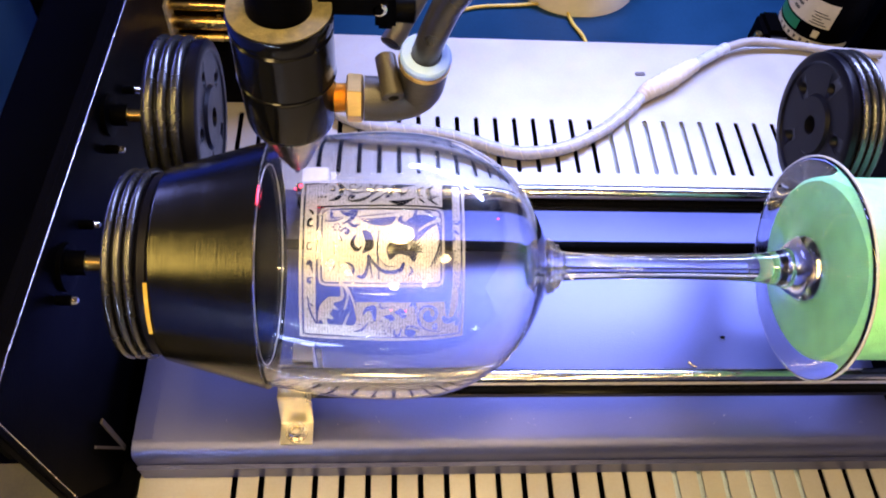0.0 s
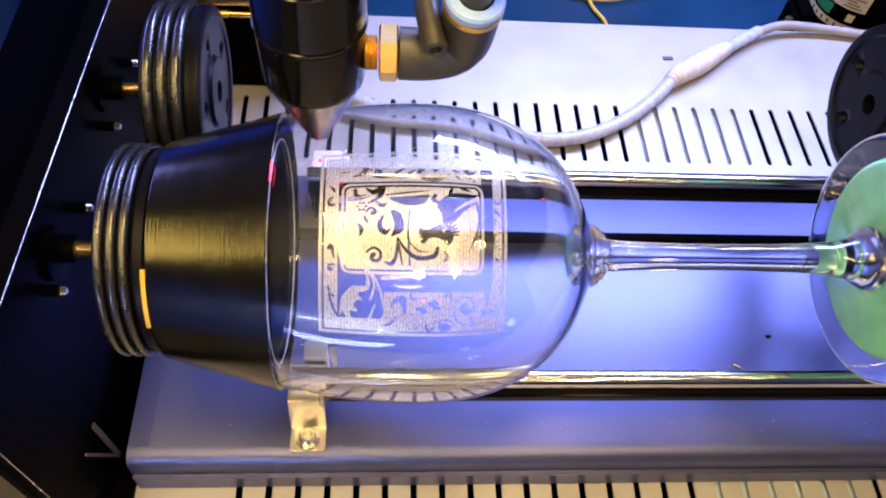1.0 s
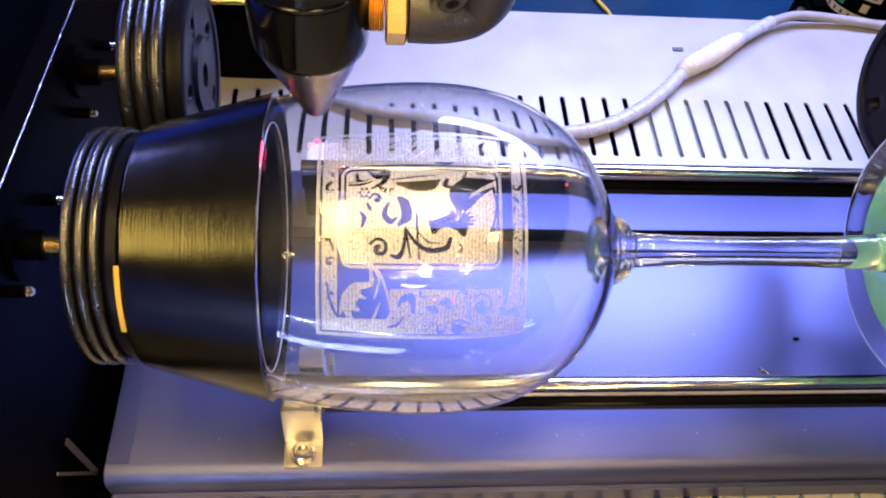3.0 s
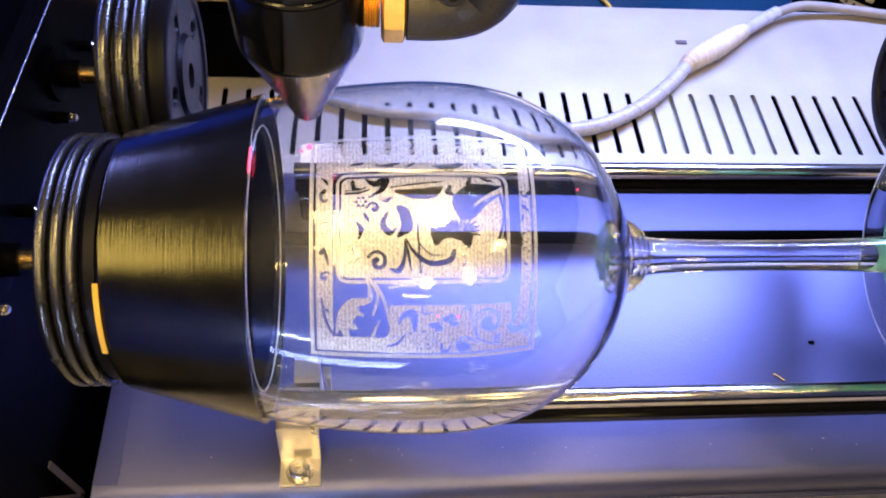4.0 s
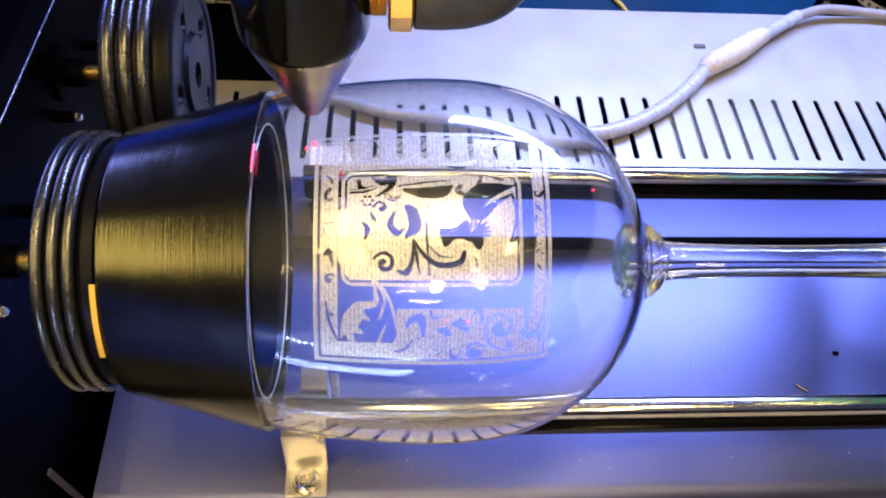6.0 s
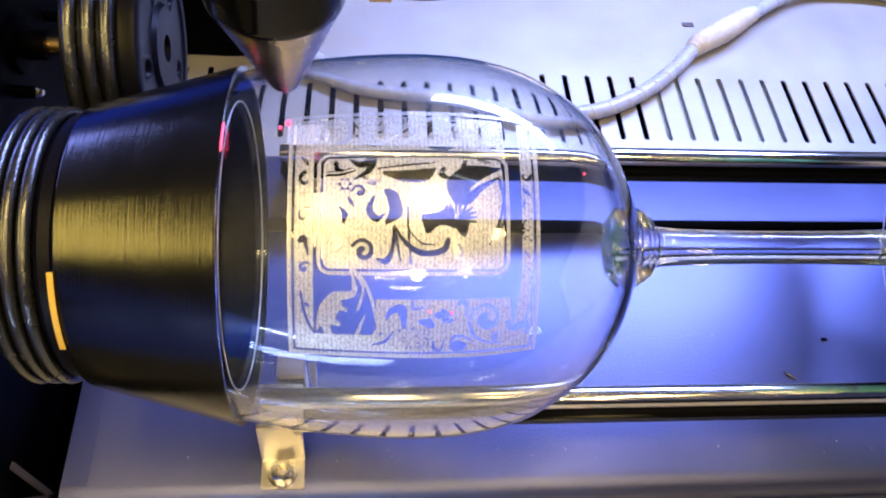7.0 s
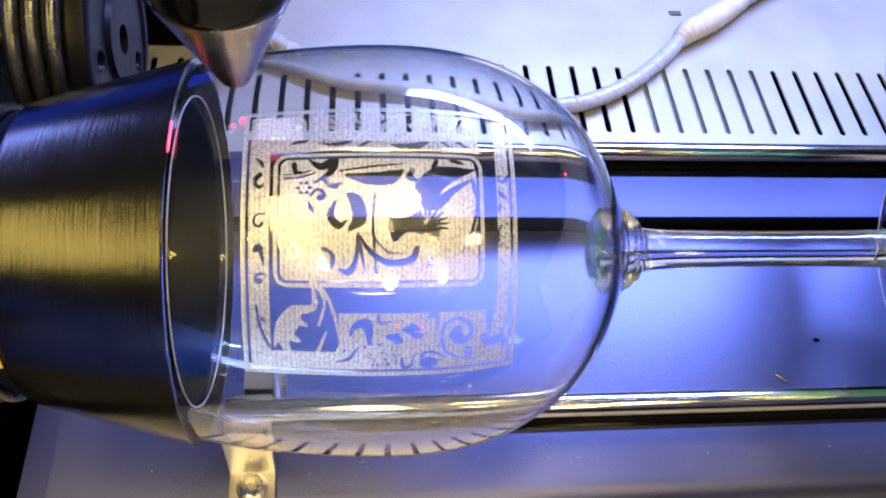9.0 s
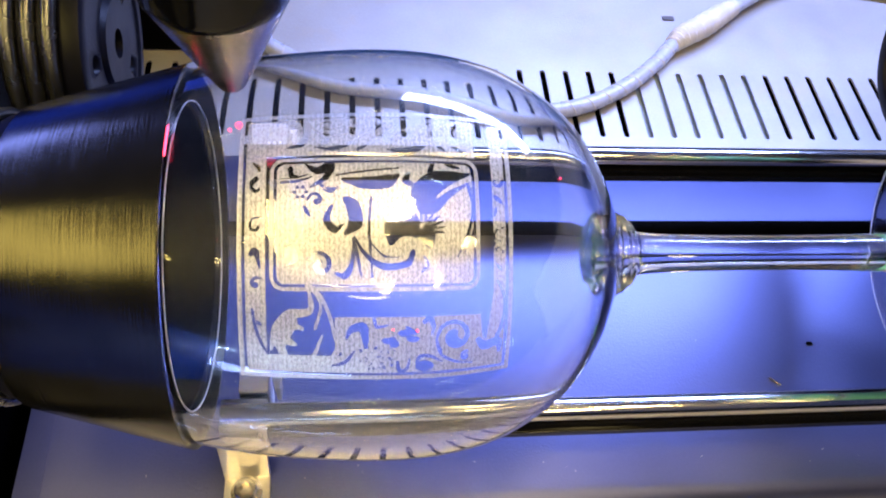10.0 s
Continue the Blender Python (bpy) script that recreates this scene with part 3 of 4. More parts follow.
# ---- the engraving ----
def engraving():
    """A square frosted panel of scrollwork, 44 mm wide, cut in the bowl's upper side."""
    N = 290
    u, v = np.meshgrid((np.arange(N) + 0.5) / N, (np.arange(N) + 0.5) / N, indexing="ij")
    rng = random.Random(4)

    def stroke(mask, pts, *widths):
        """A brush stroke through the points, its width running through the widths."""
        line = smooth_line([(p, q, 0) for p, q in pts], 26) if len(pts) > 1 else [Vector((*pts[0], 0))]
        n = max(1, len(line) - 1)
        for i, p in enumerate(line):
            w = float(np.interp(i / n, np.linspace(0, 1, len(widths)), widths))
            mask |= (u - p.x) ** 2 + (v - p.y) ** 2 < w * w

    def curl(mask, cx, cy, r, turns, start, way, w0, w1, squash=1.0):
        n = int(9 * turns) + 2
        pts = []
        for k in range(n):
            q = k / (n - 1)
            a = start + way * 2 * math.pi * turns * q
            pts.append((cx + r * (1 - 0.8 * q) * math.cos(a), cy + squash * r * (1 - 0.8 * q) * math.sin(a)))
        stroke(mask, pts, w0, w1)

    def leaf(mask, x0, y0, x1, y1, width, bend=0.0):
        """A leaf from one tip to the other."""
        mx, my = (x0 + x1) / 2 - (y1 - y0) * bend, (y0 + y1) / 2 + (x1 - x0) * bend
        stroke(mask, [(x0, y0), (mx, my), (x1, y1)], 0.002, width * 0.8, width, width * 0.7, 0.002)

    c = np.zeros((N, N), bool)      # left clear in the frosted fields
    # top band
    stroke(c, [(0.14, 0.040), (0.19, 0.022), (0.235, 0.045), (0.247, 0.090), (0.228, 0.135), (0.18, 0.152)], 0.002, 0.006, 0.013, 0.016, 0.013, 0.003)
    curl(c, 0.190, 0.075, 0.026, 0.6, 4.4, 1, 0.003, 0.009)
    curl(c, 0.323, 0.055, 0.046, 1.0, 0.0, 1, 0.003, 0.003, 0.62), curl(c, 0.430, 0.050, 0.034, 1.0, 2.0, -1, 0.003, 0.003), curl(c, 0.500, 0.052, 0.032, 1.0, 3.1, 1, 0.003, 0.003)
    stroke(c, [(0.25, 0.045), (0.28, 0.085), (0.335, 0.105), (0.40, 0.098)], 0.003, 0.005, 0.003), curl(c, 0.415, 0.092, 0.022, 0.9, 1.0, -1, 0.004, 0.006)
    stroke(c, [(0.275, 0.152), (0.33, 0.160), (0.39, 0.145), (0.46, 0.100), (0.53, 0.060)], 0.002, 0.009, 0.006, 0.003), curl(c, 0.310, 0.132, 0.022, 0.7, 2.5, 1, 0.004, 0.012)
    stroke(c, [(0.53, 0.075), (0.60, 0.045), (0.69, 0.035)], 0.003, 0.008, 0.002), stroke(c, [(0.525, 0.130), (0.57, 0.080), (0.63, 0.058), (0.70, 0.050)], 0.012, 0.016, 0.009, 0.002)
    stroke(c, [(0.595, 0.095), (0.615, 0.115), (0.64, 0.100), (0.655, 0.078)], 0.010, 0.013, 0.006, 0.002), stroke(c, [(0.745, 0.058), (0.712, 0.085), (0.715, 0.115), (0.742, 0.125)], 0.004, 0.009, 0.009, 0.003)
    stroke(c, [(0.80, 0.050), (0.772, 0.085), (0.79, 0.125), (0.84, 0.112)], 0.004, 0.014, 0.014, 0.003), leaf(c, 0.535, 0.165, 0.69, 0.140, 0.016, 0.12), leaf(c, 0.715, 0.140, 0.75, 0.168, 0.008)
    leaf(c, 0.765, 0.135, 0.83, 0.175, 0.008), stroke(c, [(0.86, 0.105), (0.90, 0.125), (0.92, 0.165)], 0.004, 0.004, 0.006), stroke(c, [(0.87, 0.055), (0.90, 0.070), (0.925, 0.110)], 0.003, 0.005, 0.003)
    stroke(c, [(0.43, 0.165), (0.48, 0.135), (0.525, 0.100)], 0.006, 0.006, 0.002), leaf(c, 0.40, 0.070, 0.42, 0.085, 0.006)
    for p, q in ((0.255, 0.105), (0.27, 0.118), (0.247, 0.12), (0.11, 0.125), (0.13, 0.128), (0.15, 0.127)):
        stroke(c, [(p, q)], 0.006)
    # inner panel, upper side
    stroke(c, [(0.19, 0.235), (0.195, 0.262), (0.215, 0.262)], 0.010, 0.010, 0.002), stroke(c, [(0.245, 0.222), (0.285, 0.245), (0.33, 0.228), (0.315, 0.270), (0.26, 0.305)], 0.004, 0.014, 0.018, 0.012, 0.003)
    stroke(c, [(0.155, 0.285), (0.21, 0.283), (0.265, 0.268)], 0.004, 0.006, 0.002), stroke(c, [(0.155, 0.272), (0.21, 0.270), (0.25, 0.258)], 0.002, 0.003, 0.002)
    stroke(c, [(0.355, 0.262), (0.45, 0.250), (0.575, 0.238)], 0.003, 0.004, 0.003), stroke(c, [(0.375, 0.280), (0.45, 0.292), (0.53, 0.288), (0.575, 0.265)], 0.006, 0.022, 0.026, 0.006)
    stroke(c, [(0.30, 0.300), (0.33, 0.318), (0.36, 0.305)], 0.006, 0.011, 0.003), curl(c, 0.280, 0.352, 0.030, 0.75, 3.2, 1, 0.004, 0.010), stroke(c, [(0.70, 0.222), (0.69, 0.250), (0.705, 0.262)], 0.008, 0.011, 0.003)
    stroke(c, [(0.61, 0.262), (0.60, 0.285), (0.63, 0.300)], 0.008, 0.013, 0.006), leaf(c, 0.745, 0.220, 0.80, 0.232, 0.008)
    for k in range(6):
        stroke(c, [(0.225 + 0.020 * math.cos(k * 1.047), 0.322 + 0.020 * math.sin(k * 1.047))], 0.007)
    stroke(c, [(0.660, 0.385), (0.665, 0.330), (0.715, 0.285), (0.835, 0.252)], 0.018, 0.048, 0.040, 0.004), stroke(c, [(0.66, 0.390), (0.70, 0.380), (0.76, 0.330), (0.835, 0.285)], 0.014, 0.020, 0.012, 0.003)
    f = np.zeros((N, N), bool)      # frosted veins laid over the clear leaves
    stroke(f, [(0.735, 0.322), (0.78, 0.300), (0.835, 0.275)], 0.004, 0.006, 0.006)
    # inner panel, middle
    stroke(c, [(0.545, 0.500), (0.560, 0.450), (0.600, 0.440), (0.645, 0.475)], 0.012, 0.040, 0.040, 0.014), leaf(c, 0.67, 0.440, 0.685, 0.520, 0.026)
    for k in range(8):
        a = -2.1 + 0.34 * k
        leaf(c, 0.66 + 0.02 * math.cos(a), 0.455 + 0.02 * math.sin(a), 0.665 + 0.075 * math.cos(a), 0.45 + 0.06 * math.sin(a), 0.006)
    stroke(c, [(0.84, 0.235), (0.862, 0.330), (0.855, 0.430), (0.810, 0.535)], 0.003, 0.005, 0.006, 0.003), stroke(c, [(0.832, 0.300), (0.843, 0.380), (0.825, 0.470), (0.785, 0.550)], 0.007, 0.005, 0.007, 0.003)
    stroke(c, [(0.385, 0.350), (0.410, 0.375), (0.420, 0.430), (0.385, 0.470)], 0.010, 0.024, 0.026, 0.006), stroke(c, [(0.335, 0.375), (0.318, 0.420), (0.345, 0.455), (0.375, 0.440)], 0.006, 0.013, 0.013, 0.003)
    stroke(c, [(0.205, 0.410), (0.225, 0.440), (0.215, 0.480)], 0.003, 0.012, 0.004), stroke(c, [(0.165, 0.545), (0.19, 0.520), (0.205, 0.550), (0.180, 0.575)], 0.006, 0.014, 0.012, 0.003), leaf(c, 0.235, 0.37, 0.26, 0.41, 0.008)
    curl(c, 0.295, 0.575, 0.046, 1.1, 3.6, 1, 0.006, 0.012), stroke(c, [(0.41, 0.485), (0.408, 0.560), (0.385, 0.610), (0.350, 0.605)], 0.003, 0.007, 0.012, 0.005), leaf(c, 0.415, 0.490, 0.440, 0.620, 0.007)
    stroke(c, [(0.415, 0.480), (0.450, 0.535), (0.515, 0.580), (0.600, 0.572), (0.622, 0.535)], 0.003, 0.008, 0.011, 0.012, 0.010), stroke(c, [(0.47, 0.50), (0.52, 0.545), (0.57, 0.550)], 0.002, 0.004, 0.002)
    stroke(c, [(0.660, 0.545), (0.675, 0.575), (0.655, 0.600)], 0.003, 0.008, 0.003), stroke(c, [(0.475, 0.345), (0.468, 0.45), (0.478, 0.62)], 0.004, 0.006, 0.004)
    # lower band
    curl(c, 0.780, 0.835, 0.072, 1.35, 2.3, 1, 0.004, 0.013), stroke(c, [(0.770, 0.825), (0.775, 0.850), (0.80, 0.852)], 0.010, 0.020, 0.006), stroke(c, [(0.715, 0.860), (0.735, 0.905), (0.79, 0.935), (0.85, 0.945)], 0.006, 0.005, 0.003)
    stroke(c, [(0.640, 0.930), (0.655, 0.905), (0.69, 0.905), (0.735, 0.930)], 0.004, 0.007, 0.006, 0.003), leaf(c, 0.638, 0.945, 0.705, 0.945, 0.024), stroke(c, [(0.570, 0.925), (0.578, 0.960), (0.605, 0.955), (0.615, 0.915)], 0.006, 0.008, 0.006, 0.003)
    curl(c, 0.823, 0.915, 0.020, 0.8, 5.0, -1, 0.005, 0.008), stroke(c, [(0.665, 0.775), (0.685, 0.762), (0.700, 0.790), (0.695, 0.825)], 0.007, 0.011, 0.006, 0.002), stroke(c, [(0.485, 0.765), (0.495, 0.790), (0.535, 0.785)], 0.006, 0.006, 0.002)
    for x0, y0, x1, y1, w in ((0.510, 0.840, 0.560, 0.830, 0.013), (0.545, 0.835, 0.575, 0.860, 0.016), (0.570, 0.815, 0.620, 0.800, 0.014), (0.60, 0.825, 0.650, 0.835, 0.013), (0.60, 0.79, 0.645, 0.815, 0.011)):
        leaf(c, x0, y0, x1, y1, w, 0.15)
    stroke(c, [(0.385, 0.835), (0.405, 0.800), (0.445, 0.795), (0.455, 0.860)], 0.004, 0.012, 0.020, 0.008), stroke(c, [(0.335, 0.940), (0.380, 0.925), (0.415, 0.880)], 0.004, 0.008, 0.003), leaf(c, 0.34, 0.885, 0.37, 0.895, 0.010)
    for k in range(34):
        stroke(c, [(rng.uniform(0.43, 0.56), rng.uniform(0.86, 0.955))], rng.uniform(0.003, 0.006))
    stroke(c, [(0.870, 0.855), (0.895, 0.880), (0.945, 0.870), (0.952, 0.910)], 0.010, 0.018, 0.016, 0.006), stroke(c, [(0.935, 0.635), (0.962, 0.700), (0.960, 0.790), (0.940, 0.850)], 0.003, 0.004, 0.005, 0.008)
    # side bands
    stroke(c, [(0.055, 0.205), (0.075, 0.225), (0.080, 0.240)], 0.003, 0.008, 0.003), curl(c, 0.075, 0.300, 0.032, 0.6, 4.5, -1, 0.010, 0.004), curl(c, 0.072, 0.440, 0.034, 0.75, 5.2, -1, 0.003, 0.006)
    stroke(c, [(0.055, 0.535), (0.070, 0.530), (0.085, 0.590)], 0.010, 0.012, 0.002), curl(c, 0.070, 0.640, 0.024, 0.6, 5.4, -1, 0.004, 0.010), stroke(c, [(0.055, 0.73), (0.065, 0.80), (0.085, 0.86), (0.105, 0.90)], 0.004, 0.006, 0.006, 0.003), leaf(c, 0.07, 0.775, 0.085, 0.79, 0.007)
    curl(c, 0.938, 0.270, 0.026, 0.6, 0.0, 1, 0.008, 0.003), leaf(c, 0.925, 0.325, 0.960, 0.355, 0.010), leaf(c, 0.935, 0.370, 0.925, 0.405, 0.007), leaf(c, 0.93, 0.575, 0.95, 0.60, 0.006)
    for k in range(12):
        stroke(c, [(0.938 + rng.uniform(-0.018, 0.018), 0.445 + 0.008 * k)], 0.005)
    # the corner leaf
    stroke(f, [(0.118, 0.880), (0.135, 0.800), (0.185, 0.750), (0.255, 0.735), (0.258, 0.680), (0.243, 0.640)], 0.006, 0.012, 0.020, 0.012, 0.006, 0.004)
    stroke(f, [(0.150, 0.850), (0.165, 0.800), (0.195, 0.775)], 0.026, 0.036, 0.020), stroke(f, [(0.150, 0.870), (0.175, 0.915), (0.240, 0.940), (0.320, 0.925), (0.355, 0.880)], 0.016, 0.012, 0.012, 0.012, 0.010)
    stroke(f, [(0.255, 0.640), (0.300, 0.690), (0.330, 0.760)], 0.004, 0.006, 0.006), stroke(f, [(0.248, 0.640), (0.295, 0.710), (0.275, 0.800)], 0.003, 0.006, 0.005), stroke(f, [(0.270, 0.90), (0.30, 0.825)], 0.008, 0.004)
    stroke(f, [(0.205, 0.790), (0.230, 0.800)], 0.012, 0.006), stroke(f, [(0.185, 0.850), (0.205, 0.860)], 0.014, 0.006), stroke(f, [(0.330, 0.760), (0.350, 0.850)], 0.006, 0.006)
    lo = np.minimum(np.minimum(u, 1 - u), np.minimum(v, 1 - v))
    outline = (lo > 0.003) & (lo < 0.019)
    turn = (u > 0.86) & (u < 0.92) & (v < 0.855 - abs(u - 0.893) * 1.0) & (abs(u - 0.893) < 0.030 * np.clip((0.87 - v) / 0.25, 0, 1) + 0.004)
    field = (lo > 0.032) & ((u < 0.105) | (u > 0.905) | (v < 0.185) | ((v > 0.755) & (u > 0.345)) | ((v > 0.90) & (u < 0.36)))
    field &= ~turn
    def rounded(x0, x1, y0, y1, r):
        dx, dy = np.maximum(np.maximum(x0 + r - u, u - x1 + r), 0), np.maximum(np.maximum(y0 + r - v, v - y1 + r), 0)
        return dx * dx + dy * dy < r * r
    panel, inside = rounded(0.118, 0.868, 0.195, 0.665, 0.05), rounded(0.130, 0.856, 0.207, 0.653, 0.04)
    core = rounded(0.140, 0.846, 0.216, 0.643, 0.035)
    frost = outline | (panel & ~inside) | ((field | core) & ~c) | f
    frost &= lo > 0.003
    bm = bmesh.new()
    grid = {}

    def corner_vert(i, j):
        if (i, j) not in grid:
            x = -0.0090 + 0.0434 * i / N
            a = radians(88.4 + 63.8 * j / N)
            r = bowl_radius(x) + 0.00006
            grid[i, j] = bm.verts.new((x, AY + r * math.cos(a), AZ + r * math.sin(a)))
        return grid[i, j]

    for i, j in zip(*np.nonzero(frost)):
        bm.faces.new((corner_vert(i, j), corner_vert(i + 1, j), corner_vert(i + 1, j + 1), corner_vert(i, j + 1)))
    return bm


RX = [p.x for p in smooth_line([(a, b, 0) for a, b in BOWL], 12)]
RR = [p.y for p in smooth_line([(a, b, 0) for a, b in BOWL], 12)]


def bowl_radius(x):
    return float(np.interp(x, RX, RR))


part("engraving", engraving(), M_FROST, GLASS, "frosted square of engraved scrollwork")


# ---- the laser head ----
HX, HY = -0.0086, 0.1540


def laser_head():
    t = thing("laser_head", HX, HY, 0.1449, "black anodised laser head with a worn copper nozzle tip", "laser head")
    part("nozzle_tip", lathe([(0.1455, 0.0011), (0.1449, 0.0013), (0.1449, 0.0019), (0.1454, 0.0023), (0.1624, 0.0098)], (HX, HY, 0), "z", 48), M_NOZZLE, t, "worn copper-coloured steel nozzle cone")
    part("lower_cone", lathe([(0.1624, 0.0098), (0.1628, 0.0100), (0.1640, 0.0102), (0.1742, 0.0105), (0.1755, 0.0105), (0.1757, 0.0101)], (HX, HY, 0), "z", 48), M_HEAD, t)
    part("lip_ring", lathe([(0.1757, 0.0101), (0.1759, 0.0107), (0.1765, 0.0108), (0.1768, 0.0104)], (HX, HY, 0), "z", 48), M_HEAD, t)
    part("barrel", lathe([(0.1768, 0.0104), (0.1770, 0.0107), (0.1884, 0.0107), (0.1888, 0.0102), (0.1895, 0.0102), (0.1899, 0.0108), (0.1924, 0.0110), (0.1931, 0.0107), (0.1931, 0.0066)], (HX, HY, 0), "z", 48), M_HEAD, t)
    part("dusty_collar", lathe([(0.1931, 0.0067), (0.1934, 0.0067), (0.1934, 0.0106), (0.1931, 0.0106)], (HX, HY, 0), "z", 48, close=True), M_DUST, t, "collar top covered in olive dust")
    part("lens_tube", lathe([(0.1925, 0.0066), (0.2700, 0.0066)], (HX, HY, 0), "z", 40), M_BLACK, t)
    part("pointer_glow", lathe([(0.14485, 0.0001), (0.14485, 0.0016), (0.14475, 0.0016), (0.14475, 0.0001)], (HX, HY, 0), "z", 24), M_LASER, t, "red pointer light at the nozzle mouth")
    fx, fy, fz = HX, HY - 0.001, 0.1695
    thread = []
    for k in range(7):
        thread += [(fx + 0.0100 + 0.0004 * k, 0.0031), (fx + 0.0102 + 0.0004 * k, 0.0035)]
    part("thread", lathe(thread, (0, fy, fz), "x", 24), M_BRASS, t, "brass thread")
    part("hex_nut", lathe([(fx + 0.0128, 0.0048), (fx + 0.0132, 0.0056), (fx + 0.0162, 0.0056), (fx + 0.0166, 0.0048)], (0, fy, fz), "x", 6), M_BRASS, t, "brass hexagon")
    return t


HEAD = laser_head()


def aimed(bm, a, b):
    """Turn a mesh built along z from 0 so that it runs from a towards b."""
    a, b = Vector(a), Vector(b)
    bm.transform(Matrix.Translation(a) @ (b - a).to_track_quat("Z", "Y").to_matrix().to_4x4())
    return bm


def air_fitting():
    fy, fz = HY - 0.001, 0.1695
    foot, up = Vector((0.0204, fy, fz + 0.0042)), Vector((0.07, -0.25, 0.96)).normalized()
    mouth = foot + up * 0.0105
    t = part("elbow", tube(smooth_line([(0.0082, fy, fz), (0.0130, fy, fz), (0.0172, fy, fz + 0.0010), foot, mouth], 6), [0.0051] * 12 + [0.0052] * 6 + [0.0053] * 7, 28), M_FITTING, HEAD, "dark nylon elbow air fitting")
    part("collar", aimed(lathe([(-0.0008, 0.0050), (-0.0008, 0.0056), (0.0003, 0.0056), (0.0003, 0.0050)], (0, 0, 0), "z", 36, close=True), mouth, mouth + up), M_BRASS, t, "thin brass collar")
    part("release_ring", aimed(lathe([(0.0003, 0.0049), (0.0005, 0.0054), (0.0018, 0.0055), (0.0024, 0.0051), (0.0025, 0.0046), (0.0025, 0.0033), (0.0003, 0.0033)], (0, 0, 0), "z", 36, close=True), mouth, mouth + up), M_BLUERING, t, "pale blue plastic release ring")
    part("adjuster", aimed(lathe([(0.0, 0.0001), (0.0, 0.0019), (0.0004, 0.0023), (0.0098, 0.0024), (0.0102, 0.0021), (0.0102, 0.0012), (0.0070, 0.0011), (0.0070, 0.0001)], (0, 0, 0), "z", 24), (0.0127, 0.1555, 0.1801), (0.0146, 0.1465, 0.1768)), M_FITTING, t)
    part("web", box(0.0120, 0.0185, fy - 0.0030, fy + 0.003, fz - 0.002, fz + 0.0075, 0.0010), M_FITTING, t)
    part("hose", tube(smooth_line([mouth - up * 0.004, mouth + up * 0.004, mouth + up * 0.016 + Vector((0.0018, 0.0008, 0)), mouth + up * 0.036 + Vector((0.007, 0.005, 0)), (0.040, fy + 0.020, fz + 0.09)], 8), 0.0030, 20), M_HOSE, t, "black air hose")
    return t


air_fitting()


def lens_clamp():
    t = part("clamp_arm", box(-0.0020, 0.0130, 0.1560, 0.1680, 0.1895, 0.1965, 0.0010), M_BLACK, HEAD, "black clamp arm")
    part("ear", box(0.0105, 0.0150, 0.1600, 0.1660, 0.1830, 0.1920, 0.0008), M_BLACK, t)
    screw("clamp_screw", 0.0115, 0.1580, 0.1915, "y", -0.0016, -0.0020, t)
    part("wing", lathe([(0.0150, 0.0026), (0.0190, 0.0028), (0.0194, 0.0022)], (0, 0.1640, 0.1855), "x", 14), M_BLACK, t)
    line = smooth_line([(0.0141, 0.172, 0.1690), (0.0178, 0.1785, 0.1722), (0.0216, 0.185, 0.1756), (0.0310, 0.203, 0.1850), (0.042, 0.235, 0.200)], 8)
    hose = part("spare_hose", tube(line, 0.0027, 18), M_FITTING, t, "brownish hose end")
    part("bore", aimed(lathe([(0.0, 0.0019), (0.0003, 0.0019)], (0, 0, 0), "z", 18), line[0] - (line[1] - line[0]).normalized() * 0.0002, line[1]), M_HOSE, hose)
    return t


lens_clamp()


# ---- the back of the machine ----
def gantry():
    t = thing("gantry_carriage", -0.10, 0.35, 0.0, "black gantry carriage with an aluminium block and brass-toned rods", "gantry")
    part("carriage", box(-0.1500, -0.0300, 0.3260, 0.4200, 0.0005, 0.0900, 0.002), M_BLACK, t)
    part("lower_shelf", box(-0.1500, -0.0300, 0.3160, 0.3258, 0.0005, 0.0360, 0.001), M_BLACK, t)
    part("block", box(-0.0985, -0.0850, 0.3130, 0.3258, 0.0362, 0.0630, 0.0015), M_BED, t, "aluminium end block")
    screw("block_screw", -0.0900, 0.3130, 0.0500, "y", -0.0036, -0.0030, t)
    for y, z, r in ((0.3205, 0.0580, 0.0022), (0.3200, 0.0490, 0.0034), (0.3190, 0.0410, 0.0018)):
        part("rod", lathe([(-0.0850, r), (-0.0300, r)], (0, y, z), "x", 18), M_GOLD, t, "brass-toned guide rod")
    return t


gantry()


